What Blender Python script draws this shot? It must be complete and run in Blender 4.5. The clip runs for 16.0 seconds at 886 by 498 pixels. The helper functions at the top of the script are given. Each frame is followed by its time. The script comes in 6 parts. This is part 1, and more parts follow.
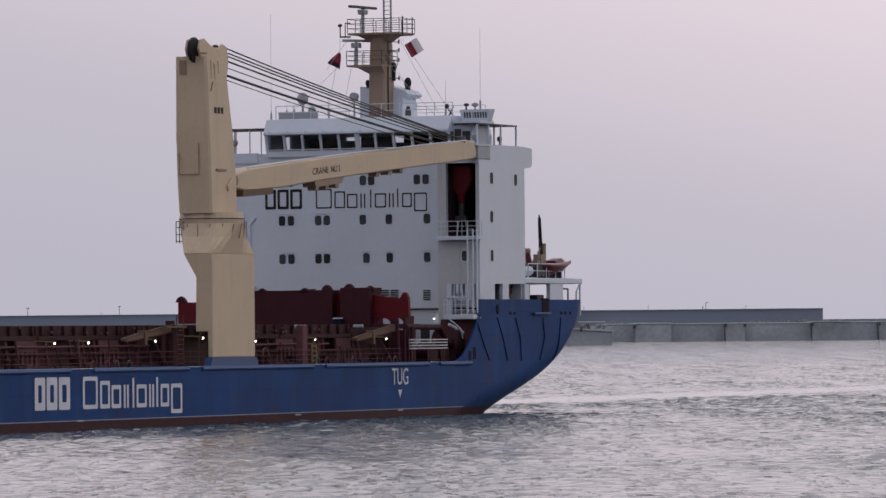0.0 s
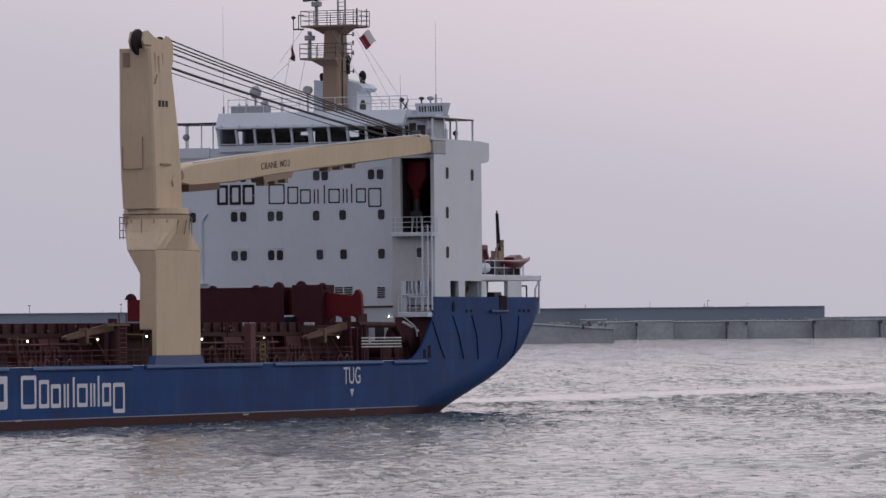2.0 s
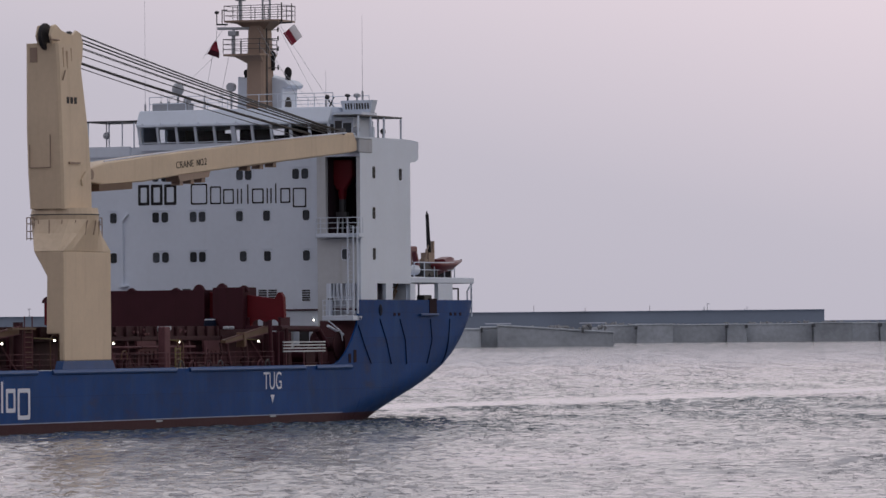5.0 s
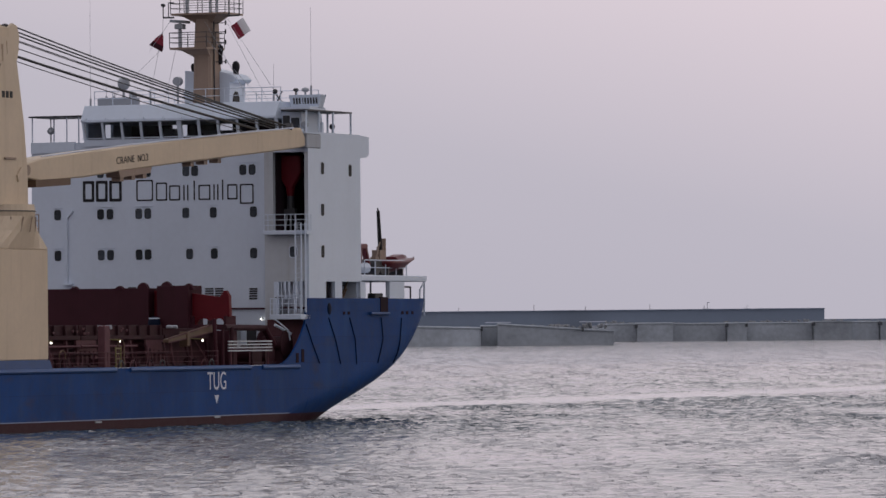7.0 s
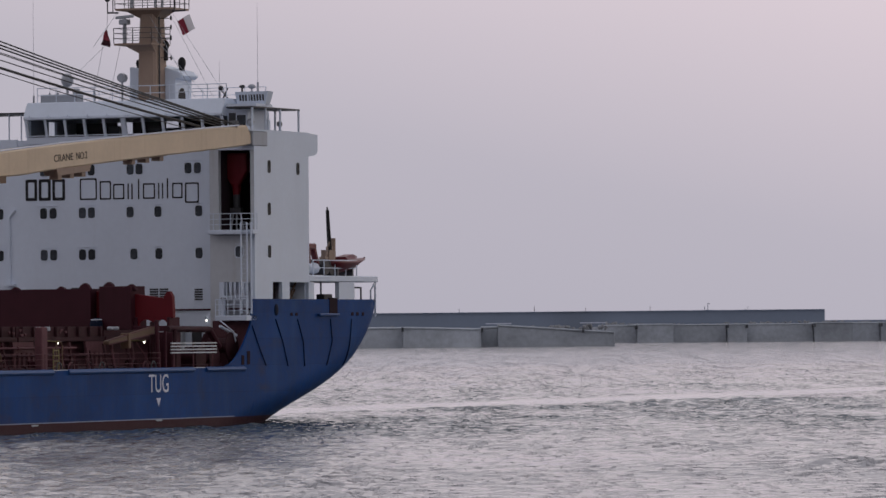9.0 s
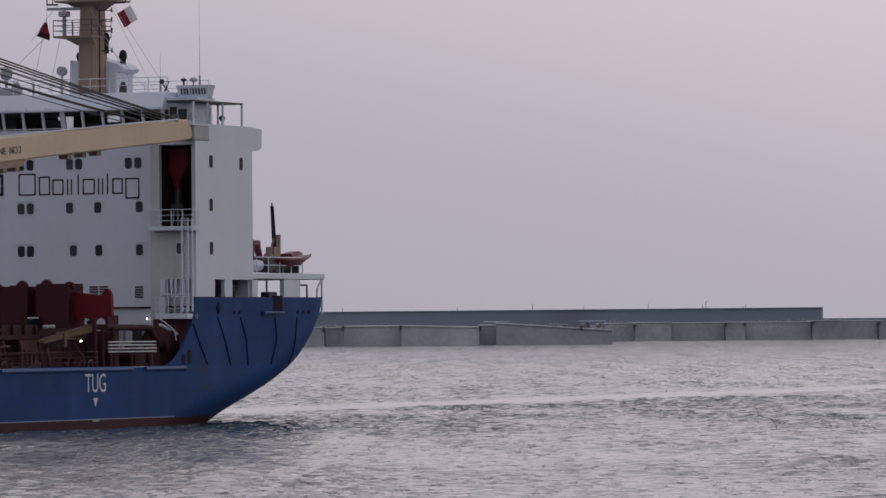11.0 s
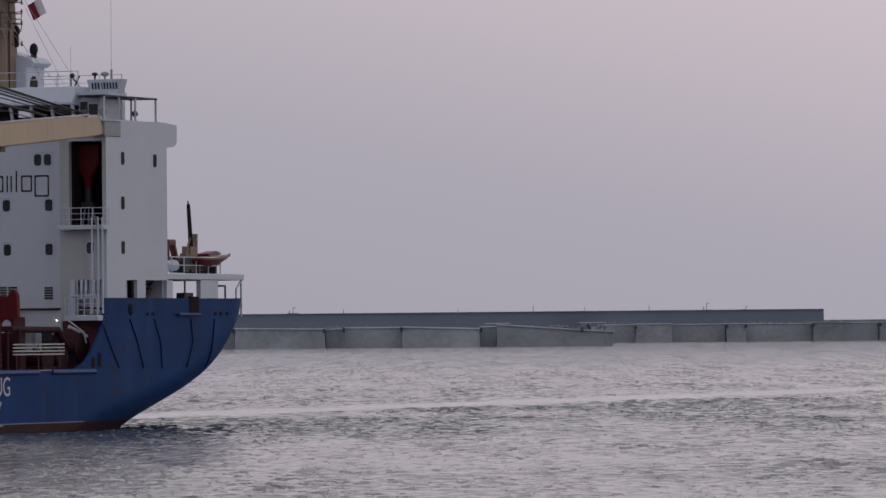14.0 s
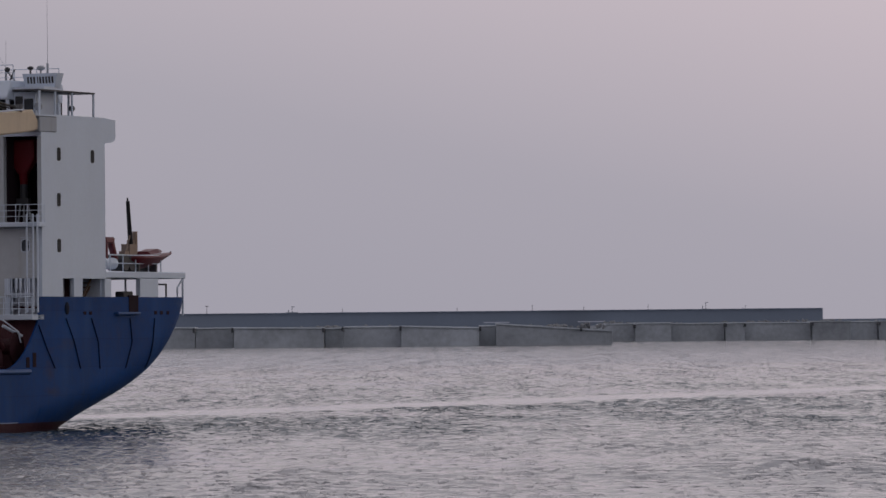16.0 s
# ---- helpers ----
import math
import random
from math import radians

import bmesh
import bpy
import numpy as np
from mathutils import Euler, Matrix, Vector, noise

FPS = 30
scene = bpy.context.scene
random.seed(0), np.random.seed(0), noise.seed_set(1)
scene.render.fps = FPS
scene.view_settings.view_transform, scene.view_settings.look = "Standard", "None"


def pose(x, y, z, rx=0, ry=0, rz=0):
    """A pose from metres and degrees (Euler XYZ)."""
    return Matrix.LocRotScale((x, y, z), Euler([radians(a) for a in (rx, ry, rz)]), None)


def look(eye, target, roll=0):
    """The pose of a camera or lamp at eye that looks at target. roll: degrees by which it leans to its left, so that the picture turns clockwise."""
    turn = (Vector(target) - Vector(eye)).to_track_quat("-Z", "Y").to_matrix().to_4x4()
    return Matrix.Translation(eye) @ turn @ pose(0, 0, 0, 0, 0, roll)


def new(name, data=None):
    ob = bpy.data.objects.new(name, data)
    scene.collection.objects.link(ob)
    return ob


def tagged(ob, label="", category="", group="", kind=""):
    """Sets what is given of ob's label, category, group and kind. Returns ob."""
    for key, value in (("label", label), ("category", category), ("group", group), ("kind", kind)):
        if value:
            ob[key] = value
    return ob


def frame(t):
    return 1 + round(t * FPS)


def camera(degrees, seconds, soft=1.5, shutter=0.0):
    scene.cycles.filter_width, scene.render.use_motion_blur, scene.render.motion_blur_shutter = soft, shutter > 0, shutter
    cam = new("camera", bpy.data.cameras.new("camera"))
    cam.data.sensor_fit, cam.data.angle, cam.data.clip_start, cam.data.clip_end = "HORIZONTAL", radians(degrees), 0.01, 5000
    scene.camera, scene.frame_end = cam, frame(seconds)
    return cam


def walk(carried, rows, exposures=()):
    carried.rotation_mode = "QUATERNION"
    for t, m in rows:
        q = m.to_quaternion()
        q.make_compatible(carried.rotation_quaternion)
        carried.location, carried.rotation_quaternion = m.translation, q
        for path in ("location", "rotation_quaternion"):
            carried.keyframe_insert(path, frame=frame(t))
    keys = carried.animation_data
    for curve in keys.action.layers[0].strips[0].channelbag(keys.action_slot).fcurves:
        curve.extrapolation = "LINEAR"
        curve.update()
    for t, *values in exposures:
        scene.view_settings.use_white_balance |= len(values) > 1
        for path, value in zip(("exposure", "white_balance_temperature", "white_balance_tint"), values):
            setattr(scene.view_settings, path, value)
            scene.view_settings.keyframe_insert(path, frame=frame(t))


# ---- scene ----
cam = camera(8.5, 16.0, soft=1.5)
EYE, LEAN = 5.189, 0.489
# seconds, pitch, yaw: a standing camera that trembles a little
LOOKS = [
    (0, 0.8211, -0.0026),
    (0.5, 0.7961, 0.0052),
    (1, 0.8030, -0.0019),
    (1.5, 0.8018, 0.0119),
    (2, 0.7988, 0.0141),
    (2.5, 0.7856, -0.0035),
    (3, 0.8098, -0.0172),
    (3.5, 0.8297, -0.0117),
    (4, 0.8267, 0.0152),
    (6.5, 0.8401, 0.0052),
    (7, 0.8193, 0.0123),
    (7.5, 0.8284, 0.0068),
    (8, 0.8511, 0.0055),
    (8.5, 0.8489, 0.0124),
    (9, 0.8305, 0.0160),
    (11.5, 0.8120, -0.0101),
    (12, 0.8120, -0.0181),
    (12.5, 0.8207, -0.0244),
    (13, 0.8427, -0.0171),
    (13.5, 0.8344, -0.0111),
    (14, 0.8274, 0.0058),
    (14.5, 0.8200, 0.0035),
    (15, 0.8193, 0.0043),
    (15.5, 0.8213, -0.0017),
    (16, 0.8187, -0.0037),
]
walk(cam, [(t, pose(0, 0, EYE, 90 + p, LEAN, w)) for t, p, w in LOOKS],
     exposures=[(0.0, 0.30), (4.0, 0.30), (7.0, 0.21), (9.0, 0.15), (12.0, 0.0), (14.0, -0.10), (16.0, -0.17)])

# ---- light: an even, pinkish overcast at dusk ----
world = bpy.data.worlds.new("dusk_sky")
scene.world = world
world.use_nodes = True
wn, wl = world.node_tree.nodes, world.node_tree.links
wn.clear()
sky = wn.new("ShaderNodeTexSky")
sky.sky_type, sky.sun_disc = "NISHITA", False
sky.sun_elevation, sky.sun_rotation = radians(9), radians(75)
sky.air_density, sky.dust_density = 1.0, 4.0
coord = wn.new("ShaderNodeTexCoord")
sep = wn.new("ShaderNodeSeparateXYZ")
wl.new(coord.outputs["Generated"], sep.inputs[0])
mixh = wn.new("ShaderNodeMath")
mixh.operation = "MULTIPLY_ADD"
wl.new(sep.outputs["X"], mixh.inputs[0])
mixh.inputs[1].default_value = 0.22
wl.new(sep.outputs["Z"], mixh.inputs[2])
veil = wn.new("ShaderNodeValToRGB")
wl.new(mixh.outputs[0], veil.inputs[0])
for e in range(3):
    veil.color_ramp.elements.new(0.5)
VEIL = [(0.0, (0.422, 0.405, 0.475)), (0.03, (0.458, 0.432, 0.500)), (0.075, (0.662, 0.573, 0.632)), (0.12, (0.695, 0.638, 0.672)), (0.7, (0.63, 0.625, 0.69))]
for e, (p, c) in zip(veil.color_ramp.elements, VEIL):
    e.position, e.color = p, (*c, 1)
bg_sky, bg_veil, add, out = (wn.new(k) for k in ("ShaderNodeBackground", "ShaderNodeBackground", "ShaderNodeAddShader", "ShaderNodeOutputWorld"))
wl.new(sky.outputs[0], bg_sky.inputs[0])
wl.new(veil.outputs[0], bg_veil.inputs[0])
bg_sky.inputs[1].default_value = 0.010
# brighter towards the sunset, ahead of the camera, than behind it
side = wn.new("ShaderNodeMapRange")
side.inputs[1].default_value, side.inputs[2].default_value = -0.9, 0.95
side.inputs[3].default_value, side.inputs[4].default_value = 0.63, 0.95
wl.new(sep.outputs["Y"], side.inputs[0])
wl.new(side.outputs[0], bg_veil.inputs[1])
wl.new(bg_sky.outputs[0], add.inputs[0])
wl.new(bg_veil.outputs[0], add.inputs[1])
wl.new(add.outputs[0], out.inputs[0])

sun = new("sun", bpy.data.lights.new("sun", "SUN"))
sun.data.energy, sun.data.angle, sun.data.color = 0.05, radians(25), (1.0, 0.94, 0.93)
sun.matrix_world = look((260, 30, 90), (0, 0, 0))


# ---- materials ----
def surface(name, colour, rough=0.5, metal=0.0, vary=0.12, scale=0.6, streak=0.0, streak_colour=(0.12, 0.06, 0.03), bump=0.02, fine=9.0, spec=0.5, pieces=0.0):
    """Paint, steel or stone with broad and fine variation, and runs of rust or dirt down the faces."""
    m = bpy.data.materials.new(name)
    m.use_nodes = True
    n, l = m.node_tree.nodes, m.node_tree.links
    b = n["Principled BSDF"]
    b.inputs["Metallic"].default_value = metal
    b.inputs["Specular IOR Level"].default_value = spec
    co = n.new("ShaderNodeTexCoord")
    big, small = n.new("ShaderNodeTexNoise"), n.new("ShaderNodeTexNoise")
    for t, s, d in ((big, scale, 4), (small, fine, 3)):
        t.inputs["Scale"].default_value, t.inputs["Detail"].default_value = s, d
        l.new(co.outputs["Object"], t.inputs["Vector"])
    ramp = n.new("ShaderNodeValToRGB")
    lo, hi = [max(0, c * (1 - vary)) for c in colour], [min(1, c * (1 + vary)) for c in colour]
    ramp.color_ramp.elements[0].position, ramp.color_ramp.elements[1].position = 0.32, 0.7
    ramp.color_ramp.elements[0].color, ramp.color_ramp.elements[1].color = (*lo, 1), (*hi, 1)
    blend = n.new("ShaderNodeMath")
    blend.operation = "MULTIPLY_ADD"
    blend.inputs[1].default_value = 0.35
    l.new(small.outputs[0], blend.inputs[0])
    part_big = n.new("ShaderNodeMath")
    part_big.operation = "MULTIPLY"
    part_big.inputs[1].default_value = 0.65
    l.new(big.outputs[0], part_big.inputs[0])
    l.new(part_big.outputs[0], blend.inputs[2])
    l.new(blend.outputs[0], ramp.inputs[0])
    result = ramp.outputs[0]
    if streak:
        mp = n.new("ShaderNodeMapping")
        mp.inputs["Scale"].default_value = (2.2, 2.2, 0.16)
        run = n.new("ShaderNodeTexNoise")
        run.inputs["Scale"].default_value, run.inputs["Detail"].default_value = 1.0, 5
        l.new(co.outputs["Object"], mp.inputs[0])
        l.new(mp.outputs[0], run.inputs["Vector"])
        cut = n.new("ShaderNodeMapRange")
        cut.inputs[1].default_value, cut.inputs[2].default_value, cut.inputs[4].default_value = 0.56, 0.78, streak
        l.new(run.outputs[0], cut.inputs[0])
        mix = n.new("ShaderNodeMixRGB")
        mix.inputs[2].default_value = (*streak_colour, 1)
        l.new(cut.outputs[0], mix.inputs[0])
        l.new(result, mix.inputs[1])
        result = mix.outputs[0]
    if pieces:
        # each piece a little lighter or darker than the next
        info, lift, tone = n.new("ShaderNodeObjectInfo"), n.new("ShaderNodeMapRange"), n.new("ShaderNodeMixRGB")
        lift.inputs[3].default_value, lift.inputs[4].default_value = 1 - pieces, 1 + pieces
        l.new(info.outputs["Random"], lift.inputs[0])
        tone.blend_type = "MULTIPLY"
        tone.inputs[0].default_value = 1.0
        l.new(result, tone.inputs[1])
        l.new(lift.outputs[0], tone.inputs[2])
        result = tone.outputs[0]
    l.new(result, b.inputs["Base Color"])
    rr = n.new("ShaderNodeMapRange")
    rr.inputs[3].default_value, rr.inputs[4].default_value = max(0.03, rough - 0.1), min(1, rough + 0.12)
    l.new(small.outputs[0], rr.inputs[0])
    l.new(rr.outputs[0], b.inputs["Roughness"])
    if bump:
        bp = n.new("ShaderNodeBump")
        bp.inputs["Strength"].default_value, bp.inputs["Distance"].default_value = 0.5, bump
        l.new(blend.outputs[0], bp.inputs["Height"])
        l.new(bp.outputs[0], b.inputs["Normal"])
    return m


def glow(name, colour, strength):
    m = bpy.data.materials.new(name)
    m.use_nodes = True
    b = m.node_tree.nodes["Principled BSDF"]
    b.inputs["Base Color"].default_value = (0.8, 0.8, 0.8, 1)
    b.inputs["Emission Color"].default_value = (*colour, 1)
    b.inputs["Emission Strength"].default_value = strength
    return m


def hull_paint():
    """Topside blue over a thin white line over red boot-topping, as one coat of paint by height, with plate seams, scuffs and rust."""
    m = surface("hull_paint", (0.003, 0.043, 0.176), 0.52, vary=0.28, scale=0.22, streak=0.35, streak_colour=(0.012, 0.035, 0.085), bump=0.03, fine=2.5, spec=0.12)
    n, l = m.node_tree.nodes, m.node_tree.links
    b = n["Principled BSDF"]
    blue = b.inputs["Base Color"].links[0].from_socket
    co = n.new("ShaderNodeTexCoord")
    # scuffed, rusty patches and plate seams
    scuff = n.new("ShaderNodeTexNoise")
    scuff.inputs["Scale"].default_value, scuff.inputs["Detail"].default_value, scuff.inputs["Roughness"].default_value = 0.33, 8, 0.68
    l.new(co.outputs["Object"], scuff.inputs["Vector"])
    worn = n.new("ShaderNodeMapRange")
    worn.inputs[1].default_value, worn.inputs[2].default_value, worn.inputs[4].default_value = 0.56, 0.72, 0.6
    l.new(scuff.outputs[0], worn.inputs[0])
    patchy = n.new("ShaderNodeMixRGB")
    patchy.inputs[2].default_value = (0.024, 0.034, 0.066, 1)
    l.new(worn.outputs[0], patchy.inputs[0])
    l.new(blue, patchy.inputs[1])
    blot = n.new("ShaderNodeTexNoise")
    blot.inputs["Scale"].default_value, blot.inputs["Detail"].default_value, blot.inputs["Roughness"].default_value = 0.21, 6, 0.6
    shifted = n.new("ShaderNodeMapping")
    shifted.inputs["Location"].default_value, shifted.inputs["Scale"].default_value = (31.0, 7.0, 4.0), (0.8, 1.0, 1.9)
    l.new(co.outputs["Object"], shifted.inputs[0])
    l.new(shifted.outputs[0], blot.inputs["Vector"])
    rusty = n.new("ShaderNodeMapRange")
    rusty.inputs[1].default_value, rusty.inputs[2].default_value, rusty.inputs[4].default_value = 0.60, 0.70, 0.55
    l.new(blot.outputs[0], rusty.inputs[0])
    stained = n.new("ShaderNodeMixRGB")
    stained.inputs[2].default_value = (0.042, 0.034, 0.052, 1)
    l.new(rusty.outputs[0], stained.inputs[0])
    l.new(patchy.outputs[0], stained.inputs[1])
    # paler blue in broad upright bands
    band_noise = n.new("ShaderNodeTexNoise")
    band_noise.inputs["Scale"].default_value, band_noise.inputs["Detail"].default_value = 1.0, 4
    tall = n.new("ShaderNodeMapping")
    tall.inputs["Scale"].default_value = (0.55, 0.55, 0.09)
    l.new(co.outputs["Object"], tall.inputs[0])
    l.new(tall.outputs[0], band_noise.inputs["Vector"])
    pale = n.new("ShaderNodeMapRange")
    pale.inputs[1].default_value, pale.inputs[2].default_value, pale.inputs[4].default_value = 0.50, 0.72, 0.35
    l.new(band_noise.outputs[0], pale.inputs[0])
    banded = n.new("ShaderNodeMixRGB")
    banded.inputs[2].default_value = (0.022, 0.080, 0.222, 1)
    l.new(pale.outputs[0], banded.inputs[0])
    l.new(stained.outputs[0], banded.inputs[1])
    turn = n.new("ShaderNodeMapping")
    turn.inputs["Rotation"].default_value = (radians(-90), 0, 0)
    l.new(co.outputs["Object"], turn.inputs[0])
    plates = n.new("ShaderNodeTexBrick")
    plates.inputs["Color1"].default_value, plates.inputs["Color2"].default_value, plates.inputs["Mortar"].default_value = (1, 1, 1, 1), (0.88, 0.88, 0.9, 1), (0.72, 0.72, 0.76, 1)
    plates.inputs["Scale"].default_value, plates.inputs["Mortar Size"].default_value = 1.0, 0.018
    plates.inputs["Brick Width"].default_value, plates.inputs["Row Height"].default_value = 8.0, 1.7
    l.new(turn.outputs[0], plates.inputs["Vector"])
    seams = n.new("ShaderNodeMixRGB")
    seams.blend_type = "MULTIPLY"
    seams.inputs[0].default_value = 1.0
    l.new(banded.outputs[0], seams.inputs[1])
    l.new(plates.outputs[0], seams.inputs[2])
    blue = seams.outputs[0]
    sp = n.new("ShaderNodeSeparateXYZ")
    l.new(co.outputs["Object"], sp.inputs[0])
    wob = n.new("ShaderNodeTexNoise")
    wob.inputs["Scale"].default_value = 1.7
    l.new(co.outputs["Object"], wob.inputs["Vector"])
    # broken white line: it is worn away in places
    line = n.new("ShaderNodeMapRange")
    line.interpolation_type = "LINEAR"
    line.inputs[1].default_value, line.inputs[2].default_value = 0.47, 0.43
    line.inputs[3].default_value, line.inputs[4].default_value = 0.0, 1.0
    l.new(wob.outputs[0], line.inputs[0])

    def step(at, up=True):
        s = n.new("ShaderNodeMath")
        s.operation = "GREATER_THAN" if up else "LESS_THAN"
        l.new(sp.outputs["Z"], s.inputs[0])
        s.inputs[1].default_value = at
        return s.outputs[0]

    red = n.new("ShaderNodeMixRGB")
    red.inputs[2].default_value = (0.036, 0.0075, 0.014, 1)
    l.new(step(0.10, False), red.inputs[0])
    l.new(blue, red.inputs[1])
    band = n.new("ShaderNodeMath")
    band.operation = "MULTIPLY"
    l.new(step(0.10), band.inputs[0])
    l.new(step(0.158, False), band.inputs[1])
    fore = n.new("ShaderNodeMath")
    fore.operation = "LESS_THAN"
    l.new(sp.outputs["X"], fore.inputs[0])
    fore.inputs[1].default_value = -3.2
    band2 = n.new("ShaderNodeMath")
    band2.operation = "MULTIPLY"
    l.new(band.outputs[0], band2.inputs[0])
    l.new(fore.outputs[0], band2.inputs[1])
    band3 = n.new("ShaderNodeMath")
    band3.operation = "MULTIPLY"
    band3.inputs[1].default_value = 0.6
    l.new(band2.outputs[0], band3.inputs[0])
    white = n.new("ShaderNodeMixRGB")
    white.inputs[2].default_value = (0.42, 0.46, 0.56, 1)
    l.new(band3.outputs[0], white.inputs[0])
    l.new(red.outputs[0], white.inputs[1])
    l.new(white.outputs[0], b.inputs["Base Color"])
    return m


def sea_water(name):
    """Grey harbour water; where the sheet is calm (the wake) the fine ripples die away."""
    m = bpy.data.materials.new(name)
    m.use_nodes = True
    n, l = m.node_tree.nodes, m.node_tree.links
    b = n["Principled BSDF"]
    b.inputs["Base Color"].default_value = (0.055, 0.075, 0.095, 1)
    b.inputs["IOR"].default_value = 1.333
    co = n.new("ShaderNodeTexCoord")
    mp = n.new("ShaderNodeMapping")
    mp.inputs["Scale"].default_value = (0.8, 1.0, 1.0)
    l.new(co.outputs["Object"], mp.inputs[0])
    a, c = n.new("ShaderNodeTexNoise"), n.new("ShaderNodeTexNoise")
    a.inputs["Scale"].default_value, a.inputs["Detail"].default_value = 3.4, 5
    c.inputs["Scale"].default_value, c.inputs["Detail"].default_value = 0.9, 4
    for t in (a, c):
        l.new(mp.outputs[0], t.inputs["Vector"])
    s = n.new("ShaderNodeMath")
    s.operation = "MULTIPLY_ADD"
    s.inputs[1].default_value = 2.4
    l.new(c.outputs[0], s.inputs[0])
    l.new(a.outputs[0], s.inputs[2])
    # cat's-paws: patches where the ripples stand steeper
    mp2 = n.new("ShaderNodeMapping")
    mp2.inputs["Scale"].default_value = (0.62, 0.12, 1.0)
    l.new(co.outputs["Object"], mp2.inputs[0])
    paw = n.new("ShaderNodeTexNoise")
    paw.inputs["Scale"].default_value, paw.inputs["Detail"].default_value, paw.inputs["Roughness"].default_value = 2.6, 4, 0.50
    l.new(mp2.outputs[0], paw.inputs["Vector"])
    steep = n.new("ShaderNodeMapRange")
    steep.inputs[1].default_value, steep.inputs[2].default_value = 0.605, 0.70
    steep.inputs[3].default_value, steep.inputs[4].default_value = 0.45, 4.8
    mp3 = n.new("ShaderNodeMapping")
    mp3.inputs["Scale"].default_value = (0.55, 0.026, 1.0)
    l.new(co.outputs["Object"], mp3.inputs[0])
    lane = n.new("ShaderNodeTexNoise")
    lane.inputs["Scale"].default_value, lane.inputs["Detail"].default_value, lane.inputs["Roughness"].default_value = 1.0, 4, 0.6
    l.new(mp3.outputs[0], lane.inputs["Vector"])
    both = n.new("ShaderNodeMath")
    both.operation = "MULTIPLY_ADD"
    both.inputs[1].default_value = 0.58
    mp4 = n.new("ShaderNodeMapping")
    mp4.inputs["Scale"].default_value = (0.24, 0.0065, 1.0)
    l.new(co.outputs["Object"], mp4.inputs[0])
    swath = n.new("ShaderNodeTexNoise")
    swath.inputs["Scale"].default_value, swath.inputs["Detail"].default_value, swath.inputs["Roughness"].default_value = 1.0, 5, 0.62
    l.new(mp4.outputs[0], swath.inputs["Vector"])
    lanes = n.new("ShaderNodeMixRGB")
    lanes.inputs[0].default_value = 0.68
    l.new(lane.outputs[0], lanes.inputs[1])
    l.new(swath.outputs[0], lanes.inputs[2])
    l.new(lanes.outputs[0], both.inputs[0])
    half = n.new("ShaderNodeMath")
    half.operation = "MULTIPLY"
    half.inputs[1].default_value = 0.62
    l.new(paw.outputs[0], half.inputs[0])
    l.new(half.outputs[0], both.inputs[2])
    l.new(both.outputs[0], steep.inputs[0])
    calm = n.new("ShaderNodeAttribute")
    calm.attribute_name = "ripple"
    # in the wake the chop is even and low
    more = n.new("ShaderNodeMath")
    more.operation = "SUBTRACT"
    l.new(steep.outputs[0], more.inputs[0])
    more.inputs[1].default_value = 0.8
    even = n.new("ShaderNodeMath")
    even.operation = "MULTIPLY_ADD"
    l.new(calm.outputs["Fac"], even.inputs[0])
    l.new(more.outputs[0], even.inputs[1])
    even.inputs[2].default_value = 0.8
    # pale bubbles for the wake; the same colour lightens near water like sky sheen
    froth_and_sheen = n.new("ShaderNodeMixRGB")
    froth_and_sheen.inputs[1].default_value, froth_and_sheen.inputs[2].default_value = (0.44, 0.405, 0.415, 1), (0.055, 0.075, 0.095, 1)
    l.new(calm.outputs["Fac"], froth_and_sheen.inputs[0])
    l.new(froth_and_sheen.outputs[0], b.inputs["Base Color"])
    gusty = n.new("ShaderNodeMath")
    gusty.operation = "MULTIPLY"
    l.new(s.outputs[0], gusty.inputs[0])
    l.new(even.outputs[0], gusty.inputs[1])
    bp = n.new("ShaderNodeBump")
    bp.inputs["Strength"].default_value, bp.inputs["Distance"].default_value = 1.0, 0.045
    l.new(gusty.outputs[0], bp.inputs["Height"])
    # facets of the small chop, tilted at random, more so in the cat's-paws
    facet = n.new("ShaderNodeTexNoise")
    facet.inputs["Scale"].default_value, facet.inputs["Detail"].default_value = 1.6, 3
    l.new(co.outputs["Object"], facet.inputs["Vector"])
    mid = n.new("ShaderNodeVectorMath")
    mid.operation = "SUBTRACT"
    l.new(facet.outputs["Color"], mid.inputs[0])
    mid.inputs[1].default_value = (0.5, 0.5, 0.5)
    tilt = n.new("ShaderNodeMath")
    tilt.operation = "MULTIPLY"
    l.new(even.outputs[0], tilt.inputs[0])
    far = n.new("ShaderNodeAttribute")
    far.attribute_name = "chop"
    l.new(far.outputs["Fac"], tilt.inputs[1])
    size = n.new("ShaderNodeVectorMath")
    size.operation = "SCALE"
    l.new(mid.outputs[0], size.inputs[0])
    l.new(tilt.outputs[0], size.inputs["Scale"])
    total = n.new("ShaderNodeVectorMath")
    total.operation = "ADD"
    l.new(bp.outputs[0], total.inputs[0])
    l.new(size.outputs[0], total.inputs[1])
    unit = n.new("ShaderNodeVectorMath")
    unit.operation = "NORMALIZE"
    l.new(total.outputs[0], unit.inputs[0])
    l.new(unit.outputs[0], b.inputs["Normal"])
    b.inputs["Roughness"].default_value = 0.06
    return m


